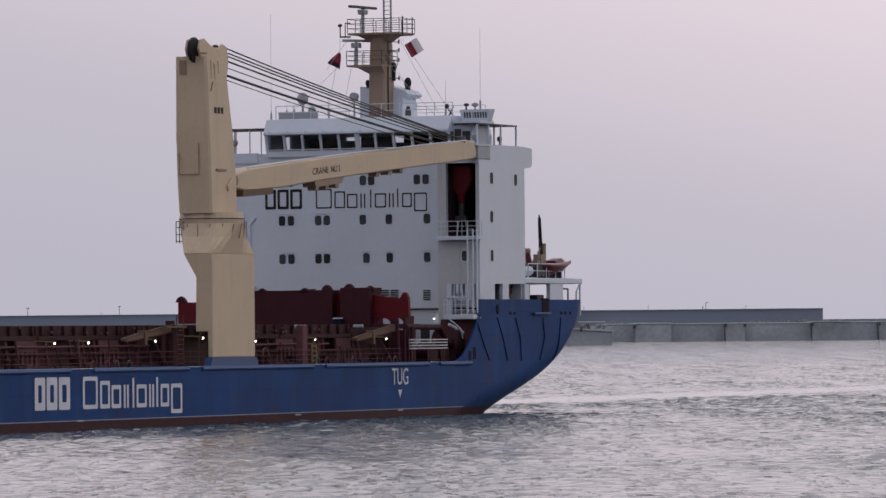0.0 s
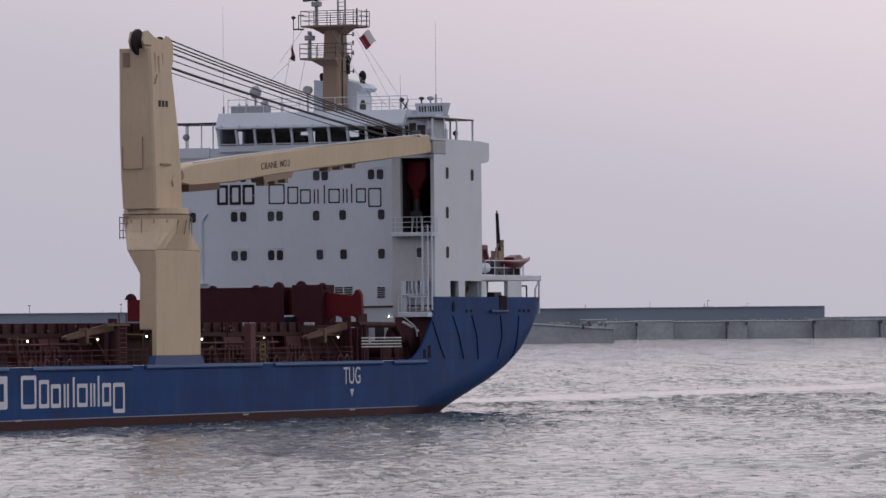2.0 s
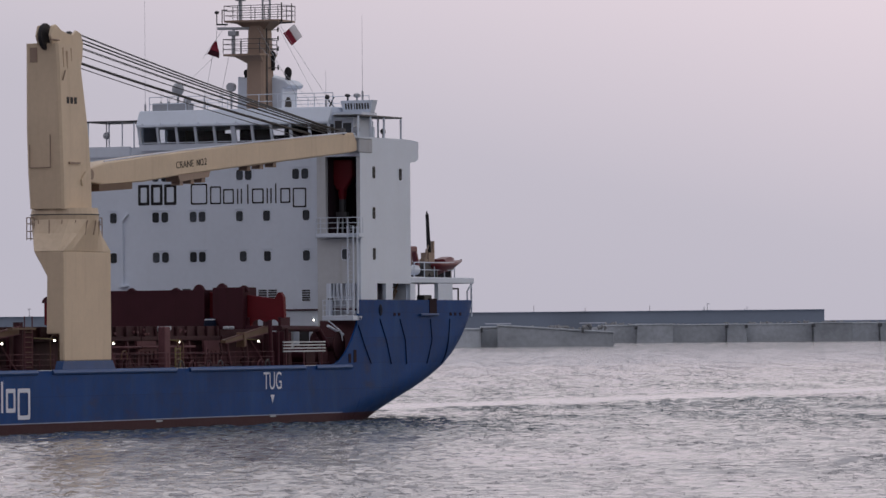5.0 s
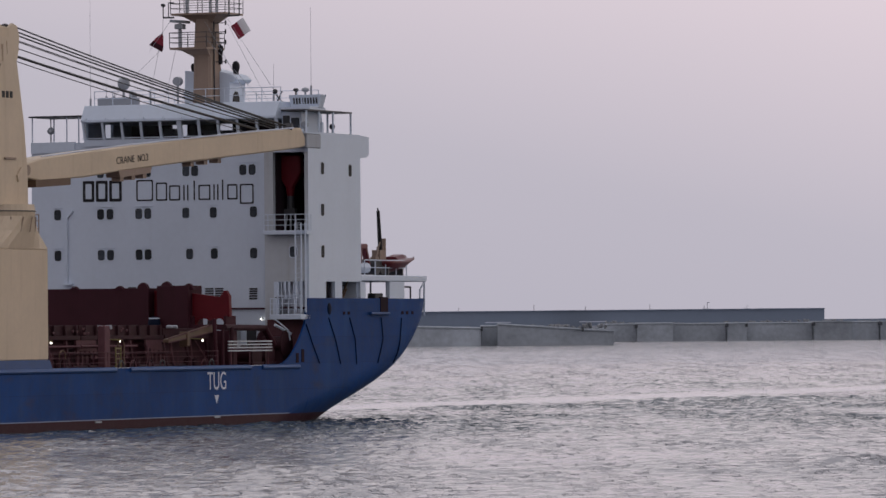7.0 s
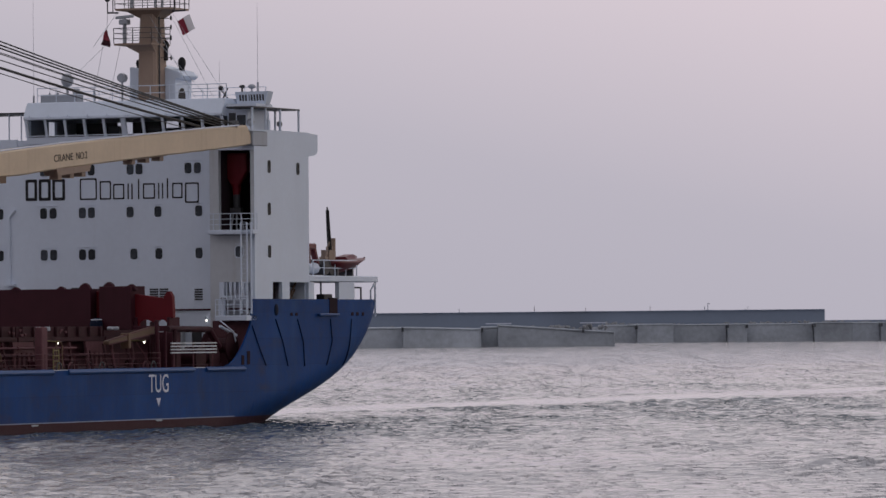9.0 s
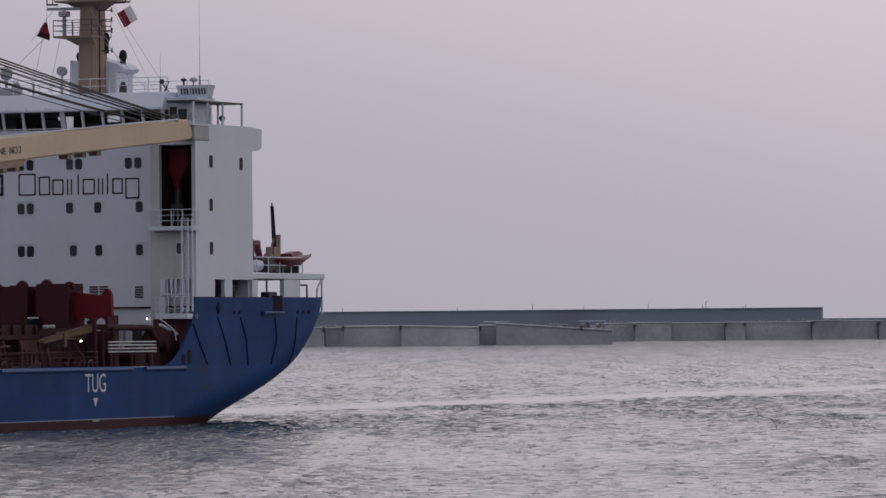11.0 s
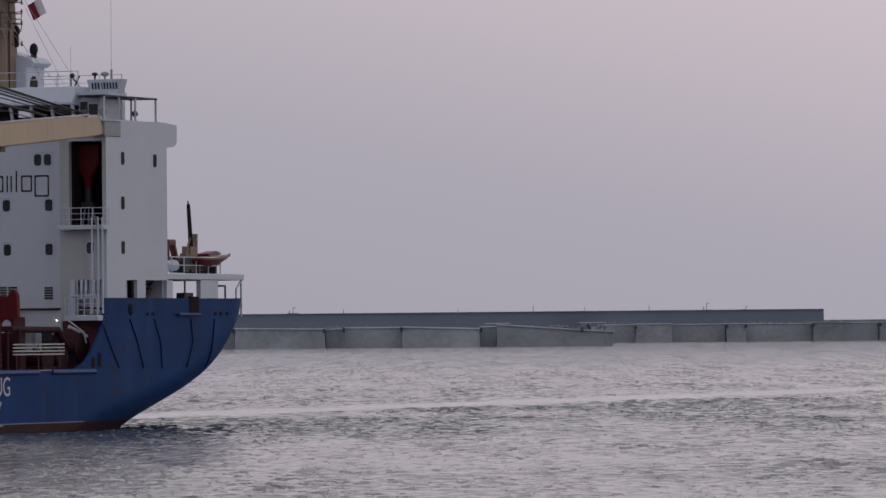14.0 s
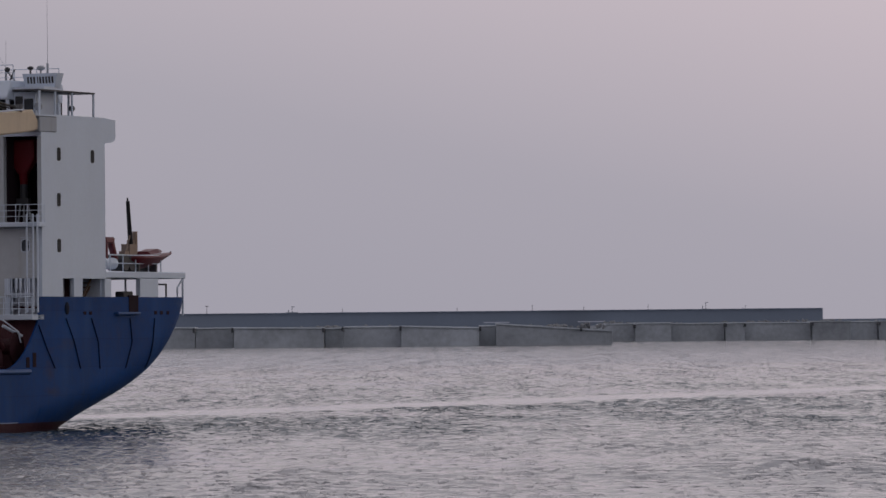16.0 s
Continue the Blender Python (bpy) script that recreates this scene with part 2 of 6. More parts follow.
WHITE = surface("white_ship_paint", (0.585, 0.645, 0.745), 0.5, vary=0.05, scale=0.25, streak=0.06, streak_colour=(0.33, 0.32, 0.31), bump=0.01, fine=3)
# duller white: gangway colour, and shade put into pillars and low front
DULL = surface("dull_cream_white_paint", (0.47, 0.49, 0.52), 0.6, vary=0.08, scale=0.5, streak=0.3, streak_colour=(0.30, 0.26, 0.22), bump=0.01, fine=3)
GREY = surface("grey_ship_paint", (0.33, 0.35, 0.39), 0.5, vary=0.08, streak=0.2, bump=0.01)
BEIGE = surface("cream_crane_paint", (0.555, 0.44, 0.315), 0.5, vary=0.09, scale=0.35, streak=0.22, streak_colour=(0.25, 0.16, 0.10), bump=0.01, fine=3)
STAIN = surface("rust_stain", (0.33, 0.235, 0.16), 0.7, vary=0.25, scale=1.5, bump=0)
TAN = surface("tan_mast_paint", (0.262, 0.186, 0.142), 0.55, vary=0.1, streak=0.3, bump=0.01)
HULL = hull_paint()
BLUE = surface("blue_steel_paint", (0.012, 0.058, 0.19), 0.5, vary=0.12, streak=0.25, streak_colour=(0.06, 0.06, 0.08), bump=0.01)
DARKBLUE = surface("dark_blue_recess", (0.004, 0.009, 0.026), 0.6, bump=0, spec=0.1)
MAROON = surface("maroon_cover_paint", (0.050, 0.0115, 0.0195), 0.6, vary=0.18, scale=0.5, streak=0.4, streak_colour=(0.03, 0.008, 0.01), bump=0.02, spec=0.2)
RED = surface("red_cover_paint", (0.115, 0.006, 0.012), 0.5, vary=0.15, streak=0.3, streak_colour=(0.09, 0.010, 0.012), bump=0.02, spec=0.2)
RUST = surface("rust_brown_deck_paint", (0.040, 0.0125, 0.0175), 0.65, vary=0.3, scale=0.9, streak=0.5, streak_colour=(0.03, 0.012, 0.01), bump=0.03, spec=0.2)
RUST2 = surface("faded_red_brown_paint", (0.112, 0.047, 0.056), 0.65, vary=0.25, scale=0.9, streak=0.4, streak_colour=(0.04, 0.015, 0.014), bump=0.02, spec=0.2)
OCHRE = surface("ochre_davit_paint", (0.11, 0.062, 0.035), 0.6, vary=0.2, streak=0.3)
YELLOW = surface("yellow_rail_paint", (0.20, 0.16, 0.06), 0.55, vary=0.15)
BLACK = surface("black_paint", (0.017, 0.016, 0.019), 0.5, vary=0.3, bump=0.005, spec=0.2)
DARK = surface("dark_steel", (0.035, 0.035, 0.04), 0.5, vary=0.3, bump=0.01)
# dark colour that stands in for shade inside recesses, openings and rooms
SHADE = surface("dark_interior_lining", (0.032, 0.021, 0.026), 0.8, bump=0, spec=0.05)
GLASS = surface("dark_window_glass", (0.030, 0.034, 0.042), 0.2, vary=0.3, scale=1.5, bump=0, spec=0.25, pieces=0.75)
BOATRED = surface("orange_red_boat", (0.105, 0.006, 0.013), 0.45, vary=0.12, bump=0.005)
FLAGRED = surface("red_flag_cloth", (0.23, 0.016, 0.038), 0.8, vary=0.1, bump=0)
FLAGWHITE = surface("white_flag_cloth", (0.74, 0.72, 0.74), 0.8, vary=0.05, bump=0)
ROPE = surface("greased_wire_rope", (0.012, 0.012, 0.014), 0.5, vary=0.3, bump=0)
LETTER = surface("white_letter_paint", (0.58, 0.61, 0.70), 0.5, vary=0.1, scale=0.8, bump=0)
STONE = surface("weathered_concrete", (0.40, 0.43, 0.475), 0.85, vary=0.26, scale=0.05, streak=0.25, streak_colour=(0.24, 0.25, 0.27), bump=0.1, fine=0.4, pieces=0.13)
STONE2 = surface("dark_wave_wall_concrete", (0.188, 0.223, 0.285), 0.9, vary=0.08, scale=0.03, bump=0.1, fine=0.4)
# dark grey that stands in for shade inside the breakwater's pockets
POCKET = surface("dark_rubber_fender", (0.085, 0.09, 0.10), 0.8, vary=0.2, bump=0.02)
ROCK = surface("rubble_stone", (0.22, 0.225, 0.235), 0.9, vary=0.25, scale=0.2, bump=0.2, fine=1)
CLEAR = bpy.data.materials.new("tinted_wheelhouse_glass")
CLEAR.use_nodes = True
CLEAR.node_tree.nodes["Principled BSDF"].inputs["Base Color"].default_value = (0.62, 0.66, 0.70, 1)
CLEAR.node_tree.nodes["Principled BSDF"].inputs["Transmission Weight"].default_value = 1.0
CLEAR.node_tree.nodes["Principled BSDF"].inputs["Roughness"].default_value = 0.02
CLEAR.node_tree.nodes["Principled BSDF"].inputs["IOR"].default_value = 1.25
LAMP = glow("lit_floodlight", (1.0, 0.93, 0.82), 4.0)


# ---- mesh helpers ----
def box(bm, x0, x1, y0, y1, z0, z1):
    v = [bm.verts.new((x, y, z)) for x in (x0, x1) for y in (y0, y1) for z in (z0, z1)]
    for f in ((0, 1, 3, 2), (4, 6, 7, 5), (0, 4, 5, 1), (2, 3, 7, 6), (0, 2, 6, 4), (1, 5, 7, 3)):
        bm.faces.new([v[i] for i in f])


def loft(bm, rings, caps=True):
    """Skin rings of equal count, closed round."""
    vs = [[bm.verts.new(p) for p in r] for r in rings]
    k = len(rings[0])
    for a, b in zip(vs, vs[1:]):
        for i in range(k):
            bm.faces.new((a[i], a[(i + 1) % k], b[(i + 1) % k], b[i]))
    if caps:
        bm.faces.new(vs[0][::-1])
        bm.faces.new(vs[-1])


def prism(bm, pts, axis, a, b):
    """Extrude a flat outline along an axis from a to b. pts are the other two coordinates in x, y, z order."""
    def at(p, c):
        return (c, *p) if axis == "x" else (p[0], c, p[1]) if axis == "y" else (*p, c)
    loft(bm, [[at(p, a) for p in pts], [at(p, b) for p in pts]])


def tube(bm, p, q, r=0.03, n=6, r2=None):
    p, q = Vector(p), Vector(q)
    d = (q - p).normalized()
    u = d.orthogonal().normalized()
    w = d.cross(u)
    ring = lambda c, s: [c + u * (s * math.cos(2 * math.pi * i / n)) + w * (s * math.sin(2 * math.pi * i / n)) for i in range(n)]
    loft(bm, [ring(p, r), ring(q, r if r2 is None else r2)])


def ball(bm, c, r, sz=1.0, n=12):
    bmesh.ops.create_uvsphere(bm, u_segments=n, v_segments=n // 2 + 2, radius=r, matrix=Matrix.Translation(c) @ Matrix.Diagonal((1, 1, sz, 1)))


def bevelled(bm, w=0.03, seg=1):
    bmesh.ops.recalc_face_normals(bm, faces=bm.faces)
    bmesh.ops.bevel(bm, geom=[e for e in bm.edges if len(e.link_faces) == 2 and e.calc_face_angle(0) > 0.5], offset=w, segments=seg, affect="EDGES", profile=0.5)
    return bm


def part(name, bm, material, parent=None, label="", smooth=False):
    me = bpy.data.meshes.new(name)
    bmesh.ops.recalc_face_normals(bm, faces=bm.faces)
    bm.to_mesh(me)
    bm.free()
    me.materials.append(material)
    if smooth:
        for p in me.polygons:
            p.use_smooth = True
    ob = new(name, me)
    ob.parent = parent
    if label:
        tagged(ob, label)
    return ob


def again(ob, m, parent=None):
    """Another piece on the same mesh, at m."""
    c = new(ob.name.split(".")[0], ob.data)
    c.parent = parent or ob.parent
    c.matrix_basis = m
    for k in ("label",):
        if k in ob:
            c[k] = ob[k]
    return c


LOOSE = []


def loose(ob, at, label, category, group=""):
    """A thing that rests or hangs on the ship: its origin goes to `at` in the ship's space, and it is carried along."""
    back = Matrix.Translation(-Vector(at))
    if ob.data:
        ob.data.transform(back)
    for c in ob.children:
        c.matrix_basis = back @ c.matrix_basis
    LOOSE.append((ob, Matrix.Translation(at)))
    return tagged(ob, label, category, group)


def lettering(name, words, size, m, material, parent, width=None, label=""):
    cu = bpy.data.curves.new(name, "FONT")
    cu.body, cu.size, cu.extrude = words, size, 0.004
    tmp = bpy.data.objects.new(name, cu)
    me = bpy.data.meshes.new_from_object(tmp)
    bpy.data.objects.remove(tmp)
    xs = [v.co.x for v in me.vertices]
    if width:
        k = width / (max(xs) - min(xs))
        for v in me.vertices:
            v.co.x = (v.co.x - min(xs)) * k
    me.materials.clear()
    me.materials.append(material)
    ob = new(name, me)
    ob.parent, ob.matrix_basis = parent, m
    if label:
        tagged(ob, label)
    return ob


# ---- sea ----
def build_sea():
    """One sheet with real waves, finer towards the harbour's middle, to the horizon, and a calm band along the ship's track."""
    level = -0.5
    xs = np.concatenate([-np.geomspace(3600, 72, 30)[:-1], np.arange(-72, 72.1, 0.36), np.geomspace(72, 3600, 30)[1:]])
    ys = np.concatenate([[-600, -200, 0, 90, 150, 170], np.arange(180, 480, 0.40), 480 * np.geomspace(1, 2.3, 560), 1104 * np.geomspace(1.0015, 2.6, 260), 2870 * np.geomspace(1.02, 1.9, 30)])
    X, Y = np.meshgrid(xs, ys)
    rng = np.random.default_rng(5)
    Z = np.zeros_like(X)
    for i in range(64):
        lam = 0.95 * (2.1 / 0.95) ** rng.random()
        ang = radians(84) + rng.normal(0, 0.5)
        k = 2 * math.pi / lam
        amp = 0.0057 * lam ** 0.8
        ph = k * (math.cos(ang) * X + math.sin(ang) * Y) + rng.random() * 6.283
        Z += amp * (1.27 - 2 * np.abs(np.sin(ph / 2))) if lam > 1.6 else amp * np.sin(ph)
    gust = np.ones_like(X)
    for i in range(9):
        lam = 9 + 45 * rng.random()
        ang = rng.random() * 6.283
        gust += 0.13 * np.sin(2 * math.pi / lam * (math.cos(ang) * X + math.sin(ang) * Y * 0.35) + rng.random() * 6.283)
    # the wake lies along the track, a few metres to its port side
    off = X - 1.5 - (Y - 490.0) * 0.41
    away = np.abs(off)
    wob = 0.7 * np.sin(Y * 0.21) + 0.5 * np.sin(Y * 0.63 + 1.0) + 0.4 * np.sin(X * 0.9)
    ripple = np.clip((away - 5.2 + 1.6 * wob) / 4.0, 0.0, 1.0) + 0.85 * np.exp(-((off - 21) / 10) ** 2)
    ripple = np.where(Y < 385, np.maximum(ripple, np.clip((385 - Y) / 30, 0, 1)), ripple)
    # kept under 1 close in, so near water takes the painted brightening
    ripple = np.minimum(ripple, 1.6 - 1.02 * np.clip((430 - Y) / 110, 0, 1))
    fade = np.clip((165 - np.abs(X)) / 60, 0, 1) * np.clip((2600 - Y) / 1600, 0, 1) * np.clip((Y - 120) / 60, 0, 1)
    Z = Z * fade * np.clip(gust, 0.35, 1.8) * (0.45 + 0.55 * ripple) * np.clip(0.95 + (Y - 330) / 1000, 0.95, 1.0)
    nx, ny = len(xs), len(ys)
    me = bpy.data.meshes.new("water")
    me.vertices.add(nx * ny)
    me.vertices.foreach_set("co", np.stack([X, Y, Z], -1).astype(np.float32).ravel())
    i = (np.arange(ny - 1)[:, None] * nx + np.arange(nx - 1)[None]).ravel()
    quads = np.stack([i, i + 1, i + nx + 1, i + nx], -1).astype(np.int32)
    me.loops.add(quads.size)
    me.loops.foreach_set("vertex_index", quads.ravel())
    me.polygons.add(len(quads))
    me.polygons.foreach_set("loop_start", np.arange(0, quads.size, 4, dtype=np.int32))
    me.polygons.foreach_set("use_smooth", np.ones(len(quads), dtype=bool))
    me.update()
    chop = np.clip((Y - 420) / 800, 0.0, 1.0) * 2.2
    me.attributes.new("chop", "FLOAT", "POINT").data.foreach_set("value", chop.astype(np.float32).ravel())
    me.attributes.new("ripple", "FLOAT", "POINT").data.foreach_set("value", ripple.astype(np.float32).ravel())
    me.materials.append(sea_water("harbour_water"))
    ob = new("water", me)
    ob.location = (0, 0, level)
    return tagged(ob, "grey harbour water with short choppy ripples and a smooth wake", "water", kind="structure")


water = build_sea()


# ---- breakwater ----
def build_breakwater():
    F = 10550.0
    wall = new("breakwater")
    tagged(wall, "long weathered grey concrete caisson breakwater with a high wave wall", "breakwater", kind="structure")
    at = lambda px, d: (px - 784) / F * d
    near, far, back = 2800.0, 3750.0, 4000.0
    # near caissons: from, to, top at each end
    row = [(-420, -250, 9.6, 9.6), (-248, -96, 9.5, 9.4), (-94, 60, 9.6, 9.6), (62, 200, 9.4, 9.5), (202, 344, 9.6, 9.5), (347, 412, 9.2, 9.3), (416, 573, 9.3, 8.8), (576, 607, 8.6, 8.9), (609, 709, 9.3, 9.3), (711, 848, 9.4, 8.4),
           (848.5, 877.5, 9.3, 9.3), (878, 1083, 10.2, 6.4)]
    for i, (a, b, za, zb) in enumerate(row):
        bm = bmesh.new()
        d = near - (14 if i % 3 == 0 else 0) - (10 if i == len(row) - 1 else 0)
        x0, x1 = at(a, near), at(min(b + 1.6, row[i + 1][0] - 0.3) if i + 1 < len(row) else b, near)
        prism(bm, [(x0, -4), (x1, -4), (x1, zb), (x0, za)], "y", d, d + 40)
        prism(bm, [(x0, za - 0.9), (x1, zb - 0.9), (x1, zb - 0.25), (x0, za - 0.25)], "y", d - 0.5, d)
        part("caisson", bevelled(bm, 0.15), STONE, wall)
    row = [(1060, 1122, 11.0, 11.0), (1124, 1186, 11.4, 11.4), (1188, 1281, 10.9, 11.0), (1284, 1316, 11.1, 11.1), (1318, 1434, 11.0, 11.0), (1437, 1503, 11.6, 11.5), (1505, 1552, 11.3, 11.3), (1555, 1700, 11.4, 11.4), (1702, 1900, 11.2, 11.3)]
    for i, (a, b, za, zb) in enumerate(row):
        bm = bmesh.new()
        d = far - (9 if i % 2 else 0)
        x0, x1 = at(a, far), at(min(b + 1.6, row[i + 1][0] - 0.3) if i + 1 < len(row) else b, far)
        prism(bm, [(x0, -4), (x1, -4), (x1, zb), (x0, za)], "y", d, d + 60)
        prism(bm, [(x0, za - 0.9), (x1, zb - 0.9), (x1, zb - 0.3), (x0, za - 0.3)], "y", d - 0.5, d)
        part("caisson", bevelled(bm, 0.15), STONE, wall)
    # pockets for fenders and ladders at the joints; dark blocks give their shade
    for px, d, z in ((346, near, 8.0), (414, near, 8.0), (574, near, 7.7), (608, near, 8.1), (710, near, 8.2), (850, near, 7.7), (1028, near, 7.2), (1123, far, 9.2), (1283, far, 9.6), (1317, far, 9.4), (1436, far, 9.7), (1554, far, 9.7)):
        bm = bmesh.new()
        box(bm, at(px - 1.9, d), at(px + 1.9, d), d - 16, d - 0.6, z - 1.2, z + 0.9)
        part("recess", bm, POCKET, wall)
    # apron behind the caissons and the wave wall
    bm = bmesh.new()
    box(bm, at(-420, near), at(1083, near), near + 40, back, 5.0, 6.5)
    box(bm, at(1060, far), at(1900, far), far + 60, back + 40, 5.0, 10.0)
    part("apron", bm, STONE, wall)
    bm = bmesh.new()
    x0, x1 = at(-600, back), at(1457, back)
    prism(bm, [(x0, 4), (x1, 4), (x1, 20.6), (x0, 19.9)], "y", back, back + 30)
    prism(bm, [(x0, 19.6), (x1, 20.2), (x1, 20.7), (x0, 20.0)], "y", back - 1.5, back)
    part("wave_wall", bm, STONE2, wall, "dark blue-grey concrete wave wall")
    bm = bmesh.new()
    prism(bm, [(x1, 4), (at(1900, back), 4), (at(1900, back), 13.4), (x1, 13.2)], "y", back, back + 30)
    part("low_wall", bm, STONE2, wall)
    rnd = random.Random(3)
    bm = bmesh.new()
    for i in range(420):
        px = rnd.uniform(150, 1560)
        d = near + 50 if px < 1070 else far + 65
        z = (7.6 if px < 1070 else 10.4) + rnd.uniform(0, 1.6) * abs(math.sin(px / 130)) ** 2
        s = rnd.uniform(0.5, 1.3)
        bmesh.ops.create_icosphere(bm, subdivisions=1, radius=s, matrix=Matrix.Translation((at(px, d), d + rnd.uniform(0, 20), z)) @ Euler((rnd.random() * 3, rnd.random() * 3, 0)).to_matrix().to_4x4() @ Matrix.Diagonal((1.6, 1, 0.6, 1)))
    tagged(part("rubble", bm, ROCK, wall), "heaped grey rubble stones", kind="stuff")
    # pale flat slabs lying on top
    for px in (880, 1050):
        bm = bmesh.new()
        box(bm, at(px - 22, near), at(px + 24, near), near + 41, near + 50, 10.4, 10.8)
        part("slab", bm, LETTER, wall)

    def lamp_post(px, h, wide, d=back + 10):
        p = new("lamp_post")
        bm = bmesh.new()
        tube(bm, (0, 0, 18), (0, 0, 20 + h), 0.22, 6, 0.14)
        part("pole", bm, DARK, p)
        if wide:
            bm = bmesh.new()
            box(bm, -wide, wide, -0.4, 0.4, 20 + h, 20 + h + 0.5)
            part("lamp_head", bevelled(bm, 0.1), DARK, p)
        p.matrix_basis = pose(at(px, d), d, 0)
        tagged(p, "slim dark lamp post behind the wave wall", "lamp post", "lamp posts along the breakwater")

    for px, h, w in ((50, 5, 0.9), (180, 2, 0), (212, 5.5, 0.9), (367, 5, 0.9), (607, 3, 0), (810, 3, 0), (943, 4.5, 0), (1034, 3, 0), (1148, 4, 0)):
        lamp_post(px, h, w)
    # low masts and gear seen over the wall
    for px, h, s in ((518, 4.5, 1.0), (1250, 5.0, 0.9), (1320, 2.6, 0.6)):
        g = new("distant_mast")
        bm = bmesh.new()
        tube(bm, (0, 0, 17), (0, 0, 20.3 + h), 0.25 * s, 6)
        part("pole", bm, GREY, g)
        bm = bmesh.new()
        tube(bm, (0, 0, 20.2 + h), (1.8 * s, 0, 20.0 + h), 0.2 * s, 6)
        tube(bm, (-2.4 * s, 0, 17), (-2.4 * s, 0, 20.4 + h * 0.5), 0.3 * s, 6)
        tube(bm, (-4 * s, 0, 20.6), (4 * s, 0, 20.6), 0.35 * s, 6)
        part("arm", bm, GREY, g)
        g.matrix_basis = pose(at(px, back + 20), back + 20, 0)
        tagged(g, "faint grey mast far behind the wave wall", "mast", "distant masts")
    return wall


breakwater = build_breakwater()


# ---- the ship: x runs aft, y to starboard from the port side, z up from the line of the boot-topping ----
ship = new("cargo_ship")
tagged(ship, "blue-hulled heavy-lift cargo ship with white tower and cream deck crane", "cargo ship")
BEAM = 21.0
# by height: where the waterline leaves the side, where it closes, and how square it is
STERN = [(-5.5, -16.0, -0.6, 2.1), (-0.5, -7.85, 13.5, 2.0), (0.5, -2.95, 15.3, 2.1), (1.5, 2.1, 17.35, 2.45), (2.5, 6.65, 19.05, 2.8), (3.5, 10.35, 20.2, 3.1), (4.5, 13.25, 20.8, 3.25), (5.5, 15.45, 21.1, 3.4), (6.5, 17.2, 21.2, 3.5), (8.6, 18.75, 21.25, 3.6)]


def stern_at(z):
    zs = [s[0] for s in STERN]
    return [sum(float(np.interp(z + d, zs, [s[k] for s in STERN])) for d in (-0.6, -0.3, 0.0, 0.3, 0.6)) / 5 for k in (1, 2, 3)]


def sheer(x):
    """Height of the hull's upper edge: low along the cargo deck, swept up in a hollow curve at the poop."""
    if x < -5.6:
        return 3.27
    if x < -0.3:
        u = (x + 5.6) / 5.3
        return 3.27 + 3.3 * u ** 2.4
    return 7.65


def build_hull():
    bm = bmesh.new()
    stations = []
    for x in [-122, -121, -119, -115, -110, -104, -97, -90, -80, -70, -60, -50, -40, -30, -20, -14, -10, -8, -6.5]:
        stations.append(x)
    stations += [-5.6 + 5.3 * i / 14 for i in range(15)] + [-0.28]
    # forward and middle body by stations; the run aft by waterlines
    rows = 30
    grid = []
    for x in stations:
        top = sheer(x)
        col = []
        for r in range(rows + 1):
            z = -4.5 + (top + 4.5) * r / rows
            bow = max(0.0, (-88 - x) / 36.0)
            y = 10.5 * min(1, bow) ** 2.3 if bow else 0.0
            xs, xe, n = stern_at(z)
            if x > xs:
                u = min(0.999, (x - xs) / (xe - xs))
                y = max(y, 10.5 * (1 - (1 - u ** n) ** (1 / n)))
            col.append((x, y, z))
        grid.append(col)
    for i in range(1, 41):
        col = []
        for r in range(rows + 1):
            z = -4.5 + (7.65 + 4.5) * r / rows
            xs, xe, n = stern_at(z)
            x0 = -0.28
            u0 = max(0.0, (x0 - xs) / (xe - xs)) if xe > x0 else 0.999
            # walk the waterline by the angle of its superellipse, so that the round of the quarter is smooth
            start = min(x0, xe)
            a0 = math.acos(max(0.0, min(1.0, 1 - max(0.0, u0)))) if u0 > 0 else 0.0
            w = i / 40
            if xs > start:
                flat = (xs - start) / ((xs - start) + 1.3 * (xe - xs))
                if w <= flat:
                    x, y = start + (xs - start) * w / flat, 0.0
                else:
                    th = (w - flat) / (1 - flat) * math.pi / 2
                    x = xs + (xe - xs) * math.sin(th) ** (2 / n)
                    y = 10.5 * (1 - math.cos(th) ** (2 / n))
            else:
                th0 = math.asin(min(1.0, max(0.0, u0)) ** (n / 2))
                th = th0 + (math.pi / 2 - th0) * w
                x = xs + (xe - xs) * math.sin(th) ** (2 / n)
                y = 10.5 * (1 - math.cos(th) ** (2 / n))
            col.append((x, y, z))
        grid.append(col)
    for mirror in (False, True):
        vs = [[bm.verts.new((x, BEAM - y if mirror else y, z)) for x, y, z in col] for col in grid]
        for a, b in zip(vs, vs[1:]):
            for r in range(rows):
                bm.faces.new((a[r], b[r], b[r + 1], a[r + 1]) if not mirror else (a[r], a[r + 1], b[r + 1], b[r]))
    bmesh.ops.remove_doubles(bm, verts=bm.verts, dist=0.004)
    me = bpy.data.meshes.new("hull")
    bm.to_mesh(me)
    bm.free()
    me.materials.append(HULL)
    for p in me.polygons:
        p.use_smooth = True
    ob = new("hull", me)
    ob.parent = ship
    sol = ob.modifiers.new("plate", "SOLIDIFY")
    sol.thickness, sol.offset = 0.12, -1
    ob.modifiers.new("crisp_edges", "EDGE_SPLIT").split_angle = radians(40)
    return tagged(ob, "blue steel hull with white waterline and red boot-topping")


hull = build_hull()


